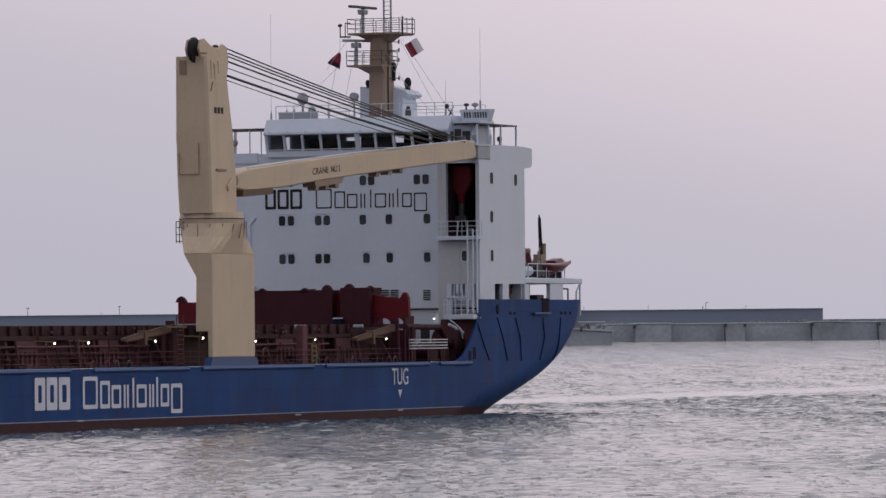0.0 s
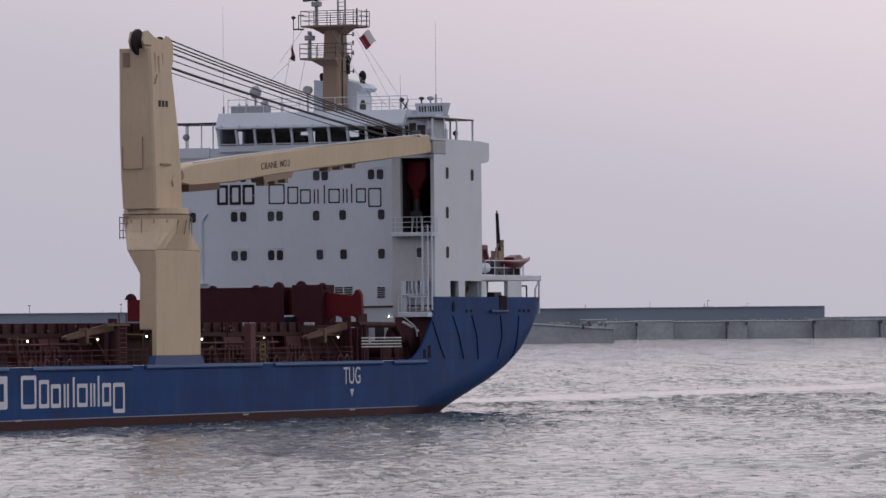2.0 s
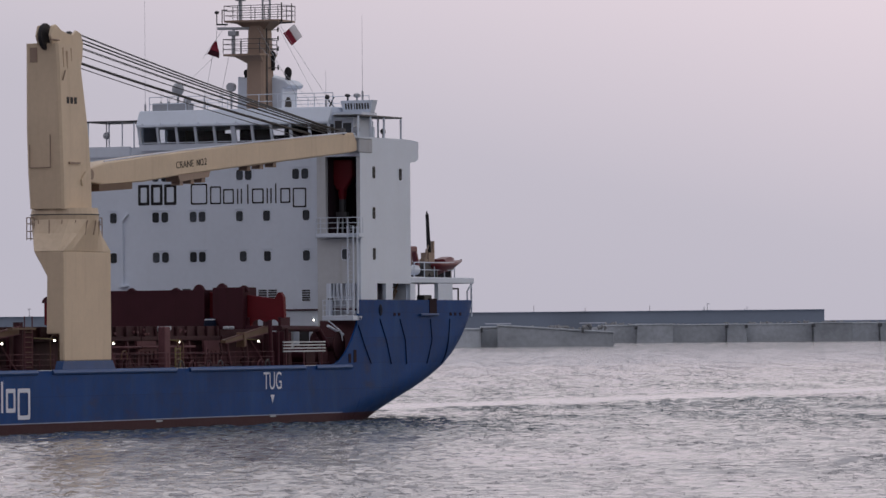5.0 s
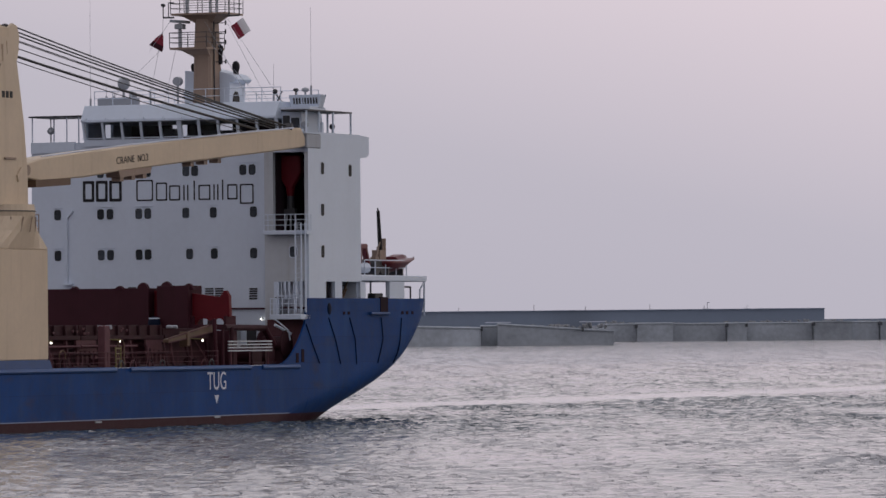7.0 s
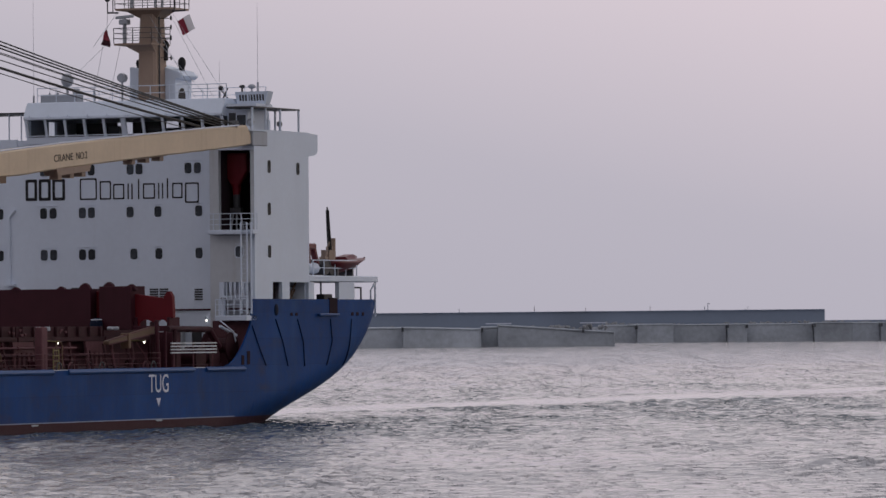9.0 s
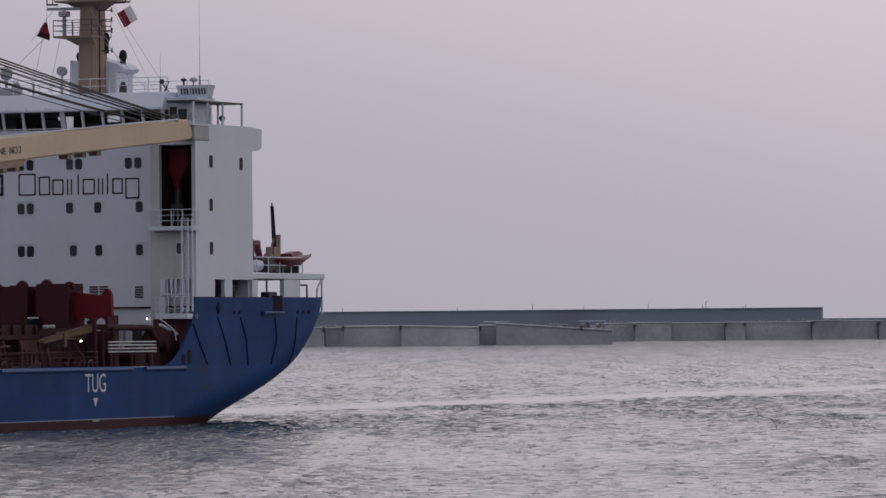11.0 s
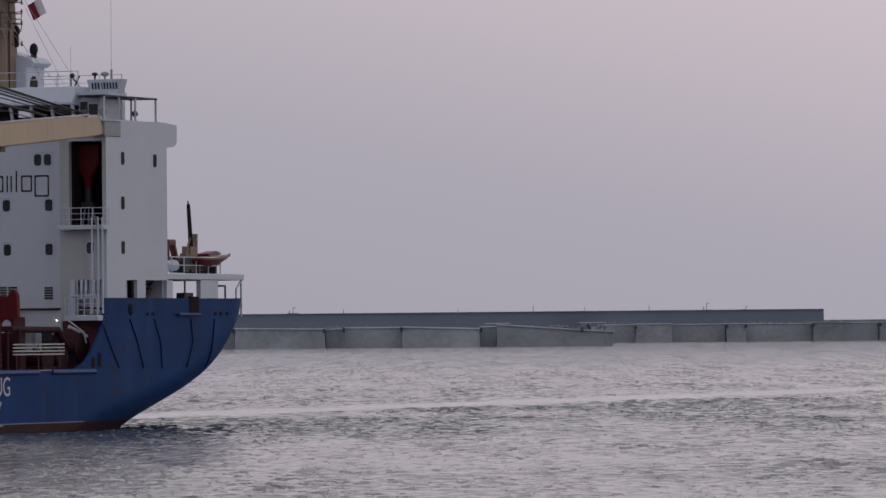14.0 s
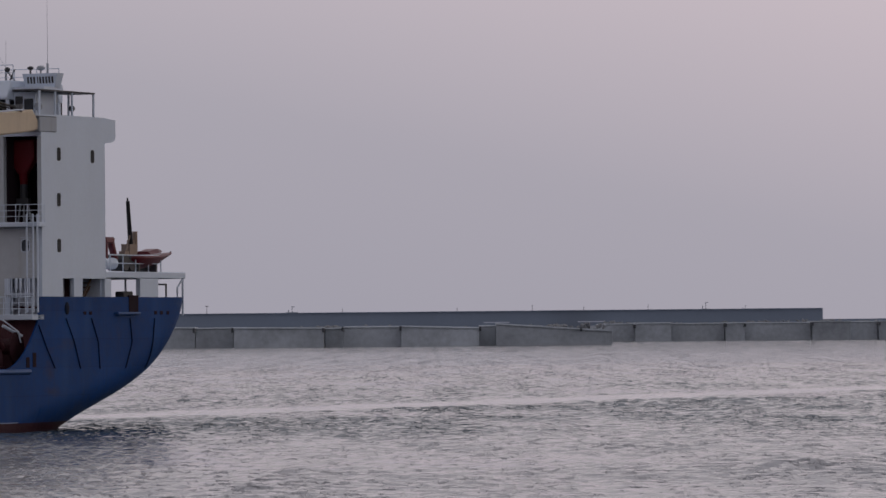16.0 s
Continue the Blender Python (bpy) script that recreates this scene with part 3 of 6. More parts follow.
def build_decks():
    bm = bmesh.new()
    prism(bm, [(-104, 1.2), (-0.5, 0.15), (-0.5, 20.85), (-104, 19.8)], "z", 2.75, 2.95)
    part("main_deck", bm, RUST, ship, "red-brown painted steel main deck")
    bm = bmesh.new()
    prism(bm, [(1.1, 0.2), (16.5, 0.2), (19, 2.0), (19, 19), (16.5, 20.8), (1.1, 20.8)], "z", 6.35, 6.55)
    part("poop_deck", bm, RUST, ship, "red-brown painted steel poop deck")


build_decks()


def hull_y(x, z):
    xs, xe, n = stern_at(z)
    if x <= xs:
        return 0.0
    u = min(0.9999, (x - xs) / (xe - xs))
    return 10.5 * (1 - (1 - u ** n) ** (1 / n))


SIDE = pose(0, 0, 0, 90, 0, 0)       # text and signs on the port side
FRONT = pose(0, 0, 0, 90, 0, -90)    # and on faces that look forward


def build_hull_fittings():
    # ribs that stand dark on the quarter
    for line in ([(-0.55, 5.94), (0.49, 4.56), (1.54, 3.35)], [(3.04, 6.34), (4.1, 4.91), (4.9, 3.3)], [(6.41, 6.34), (7.3, 4.9), (7.5, 3.25)], [(11.62, 6.34), (11.9, 4.88), (11.0, 3.3)], [(15.03, 6.33), (14.75, 4.87), (14.3, 3.25)]):
        zs = np.linspace(line[0][1], line[-1][1], 12)
        xs = np.interp(-zs, [-p[1] for p in line], [p[0] for p in line])
        bm = bmesh.new()
        pts = [Vector((x, hull_y(x, z) - 0.02, z)) for x, z in zip(xs, zs)]
        for a, b in zip(pts, pts[1:]):
            tube(bm, a, b, 0.042, 6)
        part("hull_rib", bm, DARKBLUE, hull, "dark blue rib on the hull")
    # rubbing strakes along the deck edge, in lengths
    for a, b in ((-119, -96), (-94, -80), (-78.5, -64.2), (-61.0, -47.6), (-45.6, -28.6), (-26.6, -9.2), (-7.4, -1.7)):
        bm = bmesh.new()
        prism(bm, [(0.03, 2.98), (-0.10, 3.04), (-0.16, 3.14), (-0.10, 3.27), (0.03, 3.33)], "x", a, b)
        part("rubbing_strake", bm, BLUE, ship, "rounded blue rubbing strake")
    # deck edge lip, paler and worn
    bm = bmesh.new()
    box(bm, -110, -5.4, 0.0, 0.32, 3.272, 3.30)
    part("deck_edge", bm, LETTER, ship, "worn pale deck edge")
    # openings in the quarter, drawn as dark pieces in place of their shade
    for x, z, w, h in ((5.55, 6.66, 0.36, 0.2), (6.3, 6.66, 0.36, 0.2), (15.2, 6.68, 0.4, 0.22), (16.0, 6.68, 0.4, 0.22), (16.9, 6.68, 0.35, 0.22), (-1.95, 3.72, 0.42, 0.62), (-1.1, 3.86, 0.46, 0.86)):
        bm = bmesh.new()
        y = hull_y(x, z)
        box(bm, x - w / 2, x + w / 2, y - 0.03, y + 0.05, z - h / 2, z + h / 2)
        part("fairlead", bevelled(bm, 0.02), SHADE, hull, "dark fairlead opening")
    bm = bmesh.new()
    ball(bm, (3.2, -0.01, 6.95), 0.32, 1.25, 14)
    for v in bm.verts:
        v.co.y = v.co.y * 0.25
    part("hawse_ring", bm, DARKBLUE, hull, "round dark hawse opening")
    # gate notch: a dark block stands for the shade in it
    bm = bmesh.new()
    box(bm, 11.5, 12.75, -0.04, 0.1, 6.55, 7.75)
    part("gate_recess", bm, SHADE, hull, "dark gate in the bulwark")
    bm = bmesh.new()
    box(bm, 9.6, 12.7, -0.25, 0.02, 6.55, 6.72)
    part("ledge", bevelled(bm, 0.04), BLUE, hull)
    # draught scuffs and small fittings near the waterline
    for x, z in ((-62.8, 0.12), (-31.0, 0.0), (-14.2, 0.05)):
        bm = bmesh.new()
        box(bm, x - 0.42, x + 0.42, -0.03, 0.02, z - 0.05, z + 0.05)
        part("discharge_lip", bm, GREY, hull)
    lettering("tug_mark", "TUG", 1.62, pose(-15.6, -0.02, 1.80) @ SIDE, LETTER, hull, 2.75, "white letters reading TUG")
    bm = bmesh.new()
    prism(bm, [(-14.55, 1.44), (-13.92, 1.44), (-14.24, 0.92)], "y", -0.02, 0.0)
    part("tug_arrow", bm, LETTER, hull, "white triangle mark")


build_hull_fittings()


def mark_ring(bm, x0, x1, z0, z1, t, square):
    """A flat closed frame of even stroke with tight corners."""
    n = 28
    def loop(w, h, z):
        out = []
        for i in range(n):
            a = 2 * math.pi * i / n
            c, d = math.cos(a), math.sin(a)
            k = 2.0 / square
            out.append(((x0 + x1) / 2 + w * math.copysign(abs(c) ** k, c), (z0 + z1) / 2 + h * math.copysign(abs(d) ** k, d), z))
        return out
    w, h = (x1 - x0) / 2, (z1 - z0) / 2
    rings = [[bm.verts.new(p) for p in loop(*r)] for r in ((w, h, 0.0), (w, h, 0.004), (w - t, h - t, 0.004), (w - t, h - t, 0.0))]
    for a, b in zip(rings, rings[1:] + rings[:1]):
        for i in range(n):
            bm.faces.new((a[i], a[(i + 1) % n], b[(i + 1) % n], b[i]))


def company_mark(length, high, m, material, parent, label, heavy, light):
    """A painted company mark as plain shapes: three heavy oblong frames, a space, then slim frames and bars."""
    L, H, t = length, high, light
    shapes = [("ring", a, b, 0.0, 1.0, heavy, 14.0) for a, b in ((0.0, 0.068), (0.077, 0.147), (0.156, 0.230))]
    shapes += [("ring", a, b, z0, z1, t, 14.0) for a, b, z0, z1 in ((0.315, 0.414, 0.0, 1.0), (0.430, 0.496, 0.0, 0.86), (0.507, 0.572, 0.0, 0.72), (0.678, 0.748, 0.0, 0.72), (0.845, 0.905, 0.0, 0.72), (0.918, 0.998, -0.22, 0.72))]
    shapes += [("bar", a, 0.0, z1) for a, z1 in ((0.590, 0.72), (0.612, 0.72), (0.650, 0.92), (0.765, 0.72), (0.787, 0.72), (0.815, 0.94))]
    for kind, a, *rest in shapes:
        bm = bmesh.new()
        if kind == "bar":
            z0, z1 = rest
            box(bm, a * L, a * L + t, z0 * H, z1 * H, 0.0, 0.004)
        else:
            b, z0, z1, stroke, square = rest
            mark_ring(bm, a * L, b * L, z0 * H, z1 * H, stroke, square)
        part("company_mark", bm, material, parent, label).matrix_basis = m


company_mark(20.4, 1.98, pose(-68.9, -0.025, 0.82) @ SIDE, LETTER, hull, "white painted shape of the company mark", 0.46, 0.25)


# ---- superstructure ----
tower = None


def window_mesh(w, h, name="window"):
    """A rounded frame with a dark pane sunk in it, facing -y."""
    bm = bmesh.new()
    k = 0.28 * min(w, h)
    def ring(w, h, k, y):
        pts = []
        for sx, sz, a0 in ((1, 1, 0), (-1, 1, 90), (-1, -1, 180), (1, -1, 270)):
            for a in (0, 45, 90):
                t = radians(a0 + a)
                pts.append((sx * (w / 2 - k) + k * math.cos(t), y, sz * (h / 2 - k) + k * math.sin(t)))
        return pts
    loft(bm, [ring(w, h, k, 0.02), ring(w, h, k, -0.03), ring(w - 0.1, h - 0.1, k * 0.8, -0.03), ring(w - 0.1, h - 0.1, k * 0.8, 0.0)], caps=False)
    frame_ob = part(name + "_frame", bm, WHITE if name == "window" else BLACK, None)
    bm = bmesh.new()
    bm.faces.new([bm.verts.new(p) for p in ring(w - 0.09, h - 0.09, k * 0.8, -0.006)])
    pane_ob = part(name + "_pane", bm, GLASS if name == "window" else BLACK, None)
    return frame_ob, pane_ob


def build_tower():
    global tower
    tower = new("superstructure")
    tower.parent = ship
    tagged(tower, "white painted steel accommodation tower")

    def wall(name, boxes, mat=WHITE, label="", bev=0.0):
        bm = bmesh.new()
        for b in boxes:
            box(bm, *b)
        return part(name, bevelled(bm, bev) if bev else bm, mat, tower, label)

    wall("front_wall", [(0.85, 1.1, 2.9, 20.9, 2.96, 18.25)])
    wall("starboard_wall", [(1.1, 8.4, 20.65, 20.9, 2.96, 18.25)])
    wall("aft_wall", [(8.15, 8.4, 0.25, 20.65, 6.55, 18.25)])
    wall("roof_deck", [(1.1, 8.15, 0.25, 20.65, 18.0, 18.2)], GREY)
    # port side: a proud block with a tall open recess, an entrance below it and openings to the poop
    wall("port_wall", [(0.0, 8.4, 0.0, 0.25, 8.76, 18.62)])
    wall("port_pillar", [(0.0, 2.7, 0.002, 0.25, 7.66, 8.76)])
    wall("port_pillar", [(4.16, 5.3, 0.002, 0.25, 7.66, 8.76)])
    wall("port_pillar", [(8.27, 9.12, 0.002, 0.3, 7.66, 8.76)])
    wall("port_pillar", [(13.1, 15.6, 0.002, 0.3, 7.66, 8.8)])
    bm = bmesh.new()
    prism(bm, [(8.4, 17.05), (9.45, 17.15), (9.75, 17.3), (9.85, 17.5), (9.85, 18.5), (8.4, 18.60)], "y", 0.0, 3.0)
    part("wing_end", bm, WHITE, tower)
    # pillars and low front are coloured duller to carry their shade
    wall("inner_pillar", [(0.0, 0.85, 2.56, 3.2, 2.96, 18.25)], DULL)
    wall("outer_pillar", [(-0.02, 0.3, 0.02, 0.27, 11.95, 17.3)], DULL)
    wall("lintel", [(0.0, 1.0, 0.25, 2.56, 17.3, 18.4)])
    wall("recess_floor", [(0.0, 7.0, 0.25, 2.56, 11.75, 11.95)], GREY)
    # reddish lining, coloured darker so that it carries the recess's shade
    wall("recess_lining", [(6.8, 7.0, 0.25, 2.56, 11.95, 17.3), (3.2, 6.8, 2.45, 2.555, 11.95, 17.3), (0.35, 3.2, 2.50, 2.555, 11.95, 17.3), (3.0, 3.2, 2.555, 3.4, 11.95, 17.3), (0.35, 6.8, 0.252, 0.268, 11.95, 17.3)], SHADE, "reddish dark recess lining with its shade painted in")
    # shade below the balcony is in this wall's colour
    wall("low_front", [(0.0, 0.25, 0.25, 2.56, 8.76, 11.75)], DULL)
    wall("entrance_back", [(1.0, 1.2, 0.25, 2.9, 6.55, 8.76)], LETTER, "grey wall inside the entrance")
    wall("entrance_jamb", [(0.0, 0.25, 2.2, 2.56, 6.55, 8.76)])
    # gusset at the inner pillar's foot, where the recess widens
    bm = bmesh.new()
    prism(bm, [(3.2, 12.95), (3.2, 13.8), (3.6, 12.95)], "x", 0.1, 0.85)
    part("gusset", bm, WHITE, tower)

    # bulwark lip of the bridge wing and its forward box
    wall("wing_box", [(-0.25, 1.95, -0.06, 0.9, 17.55, 18.5)], GREY, "grey box under the bridge wing", 0.05)
    wall("wing_box_lip", [(-0.45, 2.0, -0.1, 2.2, 18.5, 18.62)], WHITE)
    wall("wing_marker", [(9.85, 9.98, 0.4, 0.7, 17.6, 18.2)], BLACK)

    # wheelhouse: raked windows under a deep white visor
    wall("wheelhouse_sill", [(0.6, 0.85, 2.5, 16.8, 18.0, 18.42)])
    edges = np.linspace(16.75, 2.5, 11)
    for i, y in enumerate(edges):
        bm = bmesh.new()
        w = 0.16 if i in (5,) else 0.085
        prism(bm, [(0.62, 18.42), (0.80, 18.42), (0.50, 19.55), (0.32, 19.55)], "y", y - w, y + w)
        part("mullion", bm, WHITE, tower)
    for a, b in zip(edges, edges[1:]):
        bm = bmesh.new()
        prism(bm, [(0.70, 18.42), (0.72, 18.42), (0.42, 19.55), (0.40, 19.55)], "y", b + 0.09, a - 0.09)
        part("pane", bm, CLEAR, tower, "raked wheelhouse window glass").visible_shadow = False
    bm = bmesh.new()
    prism(bm, [(0.30, 19.55), (0.25, 19.72), (0.85, 20.72), (7.6, 20.72), (7.6, 19.55)], "y", 2.45, 16.9)
    part("visor_roof", bevelled(bm, 0.04), WHITE, tower, "white sloped visor roof of the wheelhouse")
    # floor and aft wall are coloured dark for the unlit room
    wall("wheelhouse_floor", [(0.85, 7.6, 2.5, 16.8, 18.2, 18.3)], SHADE)
    wall("wheelhouse_aft", [(7.4, 7.6, 2.5, 9.0, 18.3, 19.55), (7.4, 7.6, 10.0, 12.4, 18.3, 19.55), (7.4, 7.6, 13.6, 16.8, 18.3, 19.55), (7.4, 7.6, 9.0, 13.6, 18.3, 18.75)], SHADE, "wheelhouse aft wall coloured dark for the room's shade")
    wall("wheelhouse_side", [(0.85, 3.4, 16.6, 16.8, 18.2, 19.55), (4.6, 7.4, 16.6, 16.8, 18.2, 19.55), (3.4, 4.6, 16.6, 16.8, 18.2, 18.6)], WHITE)
    wall("bridge_console", [(1.6, 2.4, 5.0, 8.4, 18.3, 18.9)], DARK)
    wall("bridge_console", [(1.8, 2.4, 10.6, 11.4, 18.3, 19.1)], DARK)
    # little lamps' bars along the visor
    for y in np.arange(3.6, 16.5, 1.42):
        bm = bmesh.new()
        tube(bm, (0.16, y, 19.62), (0.16, y, 19.85), 0.05, 6)
        part("wiper_box", bm, WHITE, tower)
    bm = bmesh.new()
    tube(bm, (0.14, 2.7, 19.62), (0.14, 16.6, 19.62), 0.035, 6)
    part("visor_rail", bm, WHITE, tower)
    # bridge front hand rail
    bm = bmesh.new()
    tube(bm, (0.35, 2.5, 18.5), (0.35, 16.8, 18.5), 0.03, 6)
    part("front_rail", bm, WHITE, tower)

    # port wing cabin with its name board and canopy
    wall("wing_cabin", [(1.2, 4.2, 1.0, 2.45, 18.2, 20.0)], WHITE)
    wall("wing_cabin_top", [(0.9, 3.4, 0.25, 2.4, 20.121, 20.32)])
    bm = bmesh.new()
    loft(bm, [[(2.25, 0.2, 20.3), (2.9, 0.2, 20.3), (2.9, 2.2, 20.3), (2.25, 2.2, 20.3)], [(2.1, 0.0, 21.15), (3.0, 0.0, 21.15), (3.0, 2.35, 21.15), (2.1, 2.35, 21.15)]])
    part("name_board", bm, WHITE, tower, "flared white name board")
    for k in range(9):
        bm = bmesh.new()
        y0 = 0.28 + k * 0.205
        prism(bm, [(2.19, 20.55), (2.24, 20.55), (2.16, 20.95), (2.11, 20.95)], "y", y0, y0 + (0.12 if k != 5 else 0.06))
        part("name_bar", bm, DARK, tower, "dark bar of the painted name")
    wall("canopy", [(-0.1, 7.2, 0.02, 1.9, 20.02, 20.12)], DARK, "thin dark canopy roof", 0.02)
    for x, y in ((0.0, 0.1), (2.0, 0.1), (4.25, 0.1), (7.1, 0.1), (7.1, 1.8)):
        bm = bmesh.new()
        tube(bm, (x, y, 18.3), (x, y, 20.03), 0.075, 8)
        part("canopy_post", bm, WHITE, tower)
    # cabin window and gear under the canopy
    wall("cabin_window", [(1.16, 1.2, 1.15, 1.75, 18.9, 19.6)], GLASS)
    wall("cabin_door", [(1.17, 1.2, 1.85, 2.35, 18.3, 19.75)], DARK)
    for x, y, r in ((0.9, 0.65, 0.26), (5.0, 0.5, 0.2)):
        bm = bmesh.new()
        tube(bm, (x, y, 18.2), (x, y, 18.95), 0.05, 6)
        ball(bm, (x, y, 19.1), r, 1.0, 10)
        part("searchlight", bm, DARK if x > 2 else GREY, tower, "small searchlight on a stand")
    bm = bmesh.new()
    box(bm, 2.9, 3.2, 0.3, 0.5, 18.6, 19.35)
    tube(bm, (3.05, 0.4, 19.3), (3.05, 0.4, 19.75), 0.03, 6)
    part("repeater_box", bevelled(bm, 0.04), WHITE, tower)

    # starboard wing
    wall("wing_bulwark", [(0.75, 0.95, 17.6, 20.9, 17.6, 18.32)])
    wall("canopy", [(0.6, 4.2, 16.9, 21.0, 20.0, 20.1)], DARK, "thin dark canopy roof", 0.02)
    for x, y in ((0.8, 20.8), (0.8, 18.2), (0.8, 17.3), (4.0, 20.8), (4.0, 17.2)):
        bm = bmesh.new()
        tube(bm, (x, y, 18.2), (x, y, 20.02), 0.05, 8)
        part("canopy_post", bm, WHITE, tower)
    bm = bmesh.new()
    tube(bm, (1.0, 19.5, 18.2), (1.0, 19.5, 18.9), 0.05, 6)
    ball(bm, (1.0, 19.5, 19.1), 0.25)
    tube(bm, (1.0, 19.5, 19.3), (1.0, 19.5, 20.0), 0.04, 6)
    part("searchlight", bm, GREY, tower, "small searchlight on a stand")

    # windows of the front, by rows
    f, p = window_mesh(0.62, 0.80)
    spots = []
    for z, ys in ((13.42, (18.95, 15.72, 15.02, 12.87, 12.2, 9.38, 7.35, 4.4)), (10.68, (18.95, 15.7, 15.0, 12.87, 12.2, 9.12, 7.3, 4.4)), (16.22, (15.72, 15.02, 12.87, 12.2, 9.35, 8.7, 5.15, 4.47))):
        spots += [(0.85, y, z) for y in ys]
    spots.append((0.0, 1.12, 10.72))
    for i, s in enumerate(spots):
        m = Matrix.Translation(s) @ pose(0, 0, 0, 0, 0, -90)
        fo = f if i == 0 else again(f, m, tower)
        fo.parent, fo.matrix_basis = tower, m
        po = p if i == 0 else again(p, m, tower)
        po.parent, po.matrix_basis = tower, m
    # eyebrows over the windows
    bm = bmesh.new()
    box(bm, -0.06, 0.02, -0.38, 0.38, 0, 0.03)
    brow = part("window_eyebrow", bm, WHITE, tower)
    brow.matrix_basis = pose(0.85, 18.95, 13.90)
    for x, y, z in spots[1:]:
        again(brow, pose(x, y, z + 0.48), tower)
    f, p = window_mesh(0.42, 0.80, "slit_window")
    for i, s in enumerate(((2.25, 0.0, 16.25), (6.7, 0.0, 16.2), (2.22, 0.0, 13.5), (2.22, 0.0, 10.74))):
        for o in (f, p):
            q = o if i == 0 else again(o, Matrix.Translation(s), tower)
            q.parent, q.matrix_basis = tower, Matrix.Translation(s)
    # louvred vents low on the front
    for y, z, w, n in ((4.45, 7.98, 0.56, 5), (6.95, 8.02, 0.6, 5), (7.68, 8.02, 0.6, 5), (13.4, 8.3, 0.6, 4)):
        bm = bmesh.new()
        for k in range(n):
            box(bm, 0.80, 0.849, y - w / 2, y + w / 2, z - 0.36 + k * 0.16, z - 0.36 + k * 0.16 + 0.10)
        part("louvre", bm, DARK, tower, "dark louvred vent")
    # pipes up the front and the ladder with its trunk
    for y, z0, z1 in ((18.25, 8.8, 13.2), (3.02, 8.6, 12.0)):
        bm = bmesh.new()
        tube(bm, (0.78, y, z0), (0.78, y, z1), 0.09, 8)
        tube(bm, (0.78, y, z1), (0.78, y - 0.45, z1 + 0.5), 0.09, 8)
        box(bm, 0.45, 0.85, y - 0.45, y + 0.2, z0 - 0.1, z0)
        part("vent_pipe", bm, WHITE, tower)
    bm = bmesh.new()
    tube(bm, (0.7, 3.2, 7.0), (0.7, 7.5, 7.0), 0.06, 8)
    tube(bm, (0.7, 0.6, 7.0), (0.7, 3.0, 7.02), 0.07, 8)
    part("fire_main", bm, MAROON, tower, "dark red fire main")
    # weld seams between decks
    for z in (9.35, 12.05, 14.9, 17.55):
        bm = bmesh.new()
        box(bm, 0.838, 0.85, 2.9, 20.9, z, z + 0.025)
        part("deck_seam", bm, WHITE, tower)


build_tower()
company_mark(12.7, 1.42, pose(0.842, 17.05, 14.26) @ FRONT, BLACK, tower, "black painted shape of the company mark", 0.20, 0.10)


def railing(name, pts, h, mat, parent, gap=1.3, rails=3, r=0.028):
    """Posts as pieces of their own under one run of rails."""
    bm = bmesh.new()
    posts, lower = [], []
    for a, b in zip(pts, pts[1:]):
        a, b = Vector(a), Vector(b)
        for k in range(rails):
            z = Vector((0, 0, h * (k + 1) / rails))
            if k == rails - 1:
                tube(bm, a + z, b + z, r, 5)
            else:
                lower.append((a + z, b + z))
        n = max(1, round((b - a).length / gap))
        posts += [a.lerp(b, i / n) for i in range(n)]
    posts.append(Vector(pts[-1]))
    run = part(name, bm, mat, parent)
    for a, b in lower:
        bm = bmesh.new()
        tube(bm, a, b, r * 0.85, 5)
        part("rail", bm, mat, run)
    bm = bmesh.new()
    tube(bm, (0, 0, 0), (0, 0, h), r * 1.15, 5)
    first = part("post", bm, mat, run)
    first.matrix_basis = Matrix.Translation(posts[0])
    for p in posts[1:]:
        again(first, Matrix.Translation(p), run)
    return run


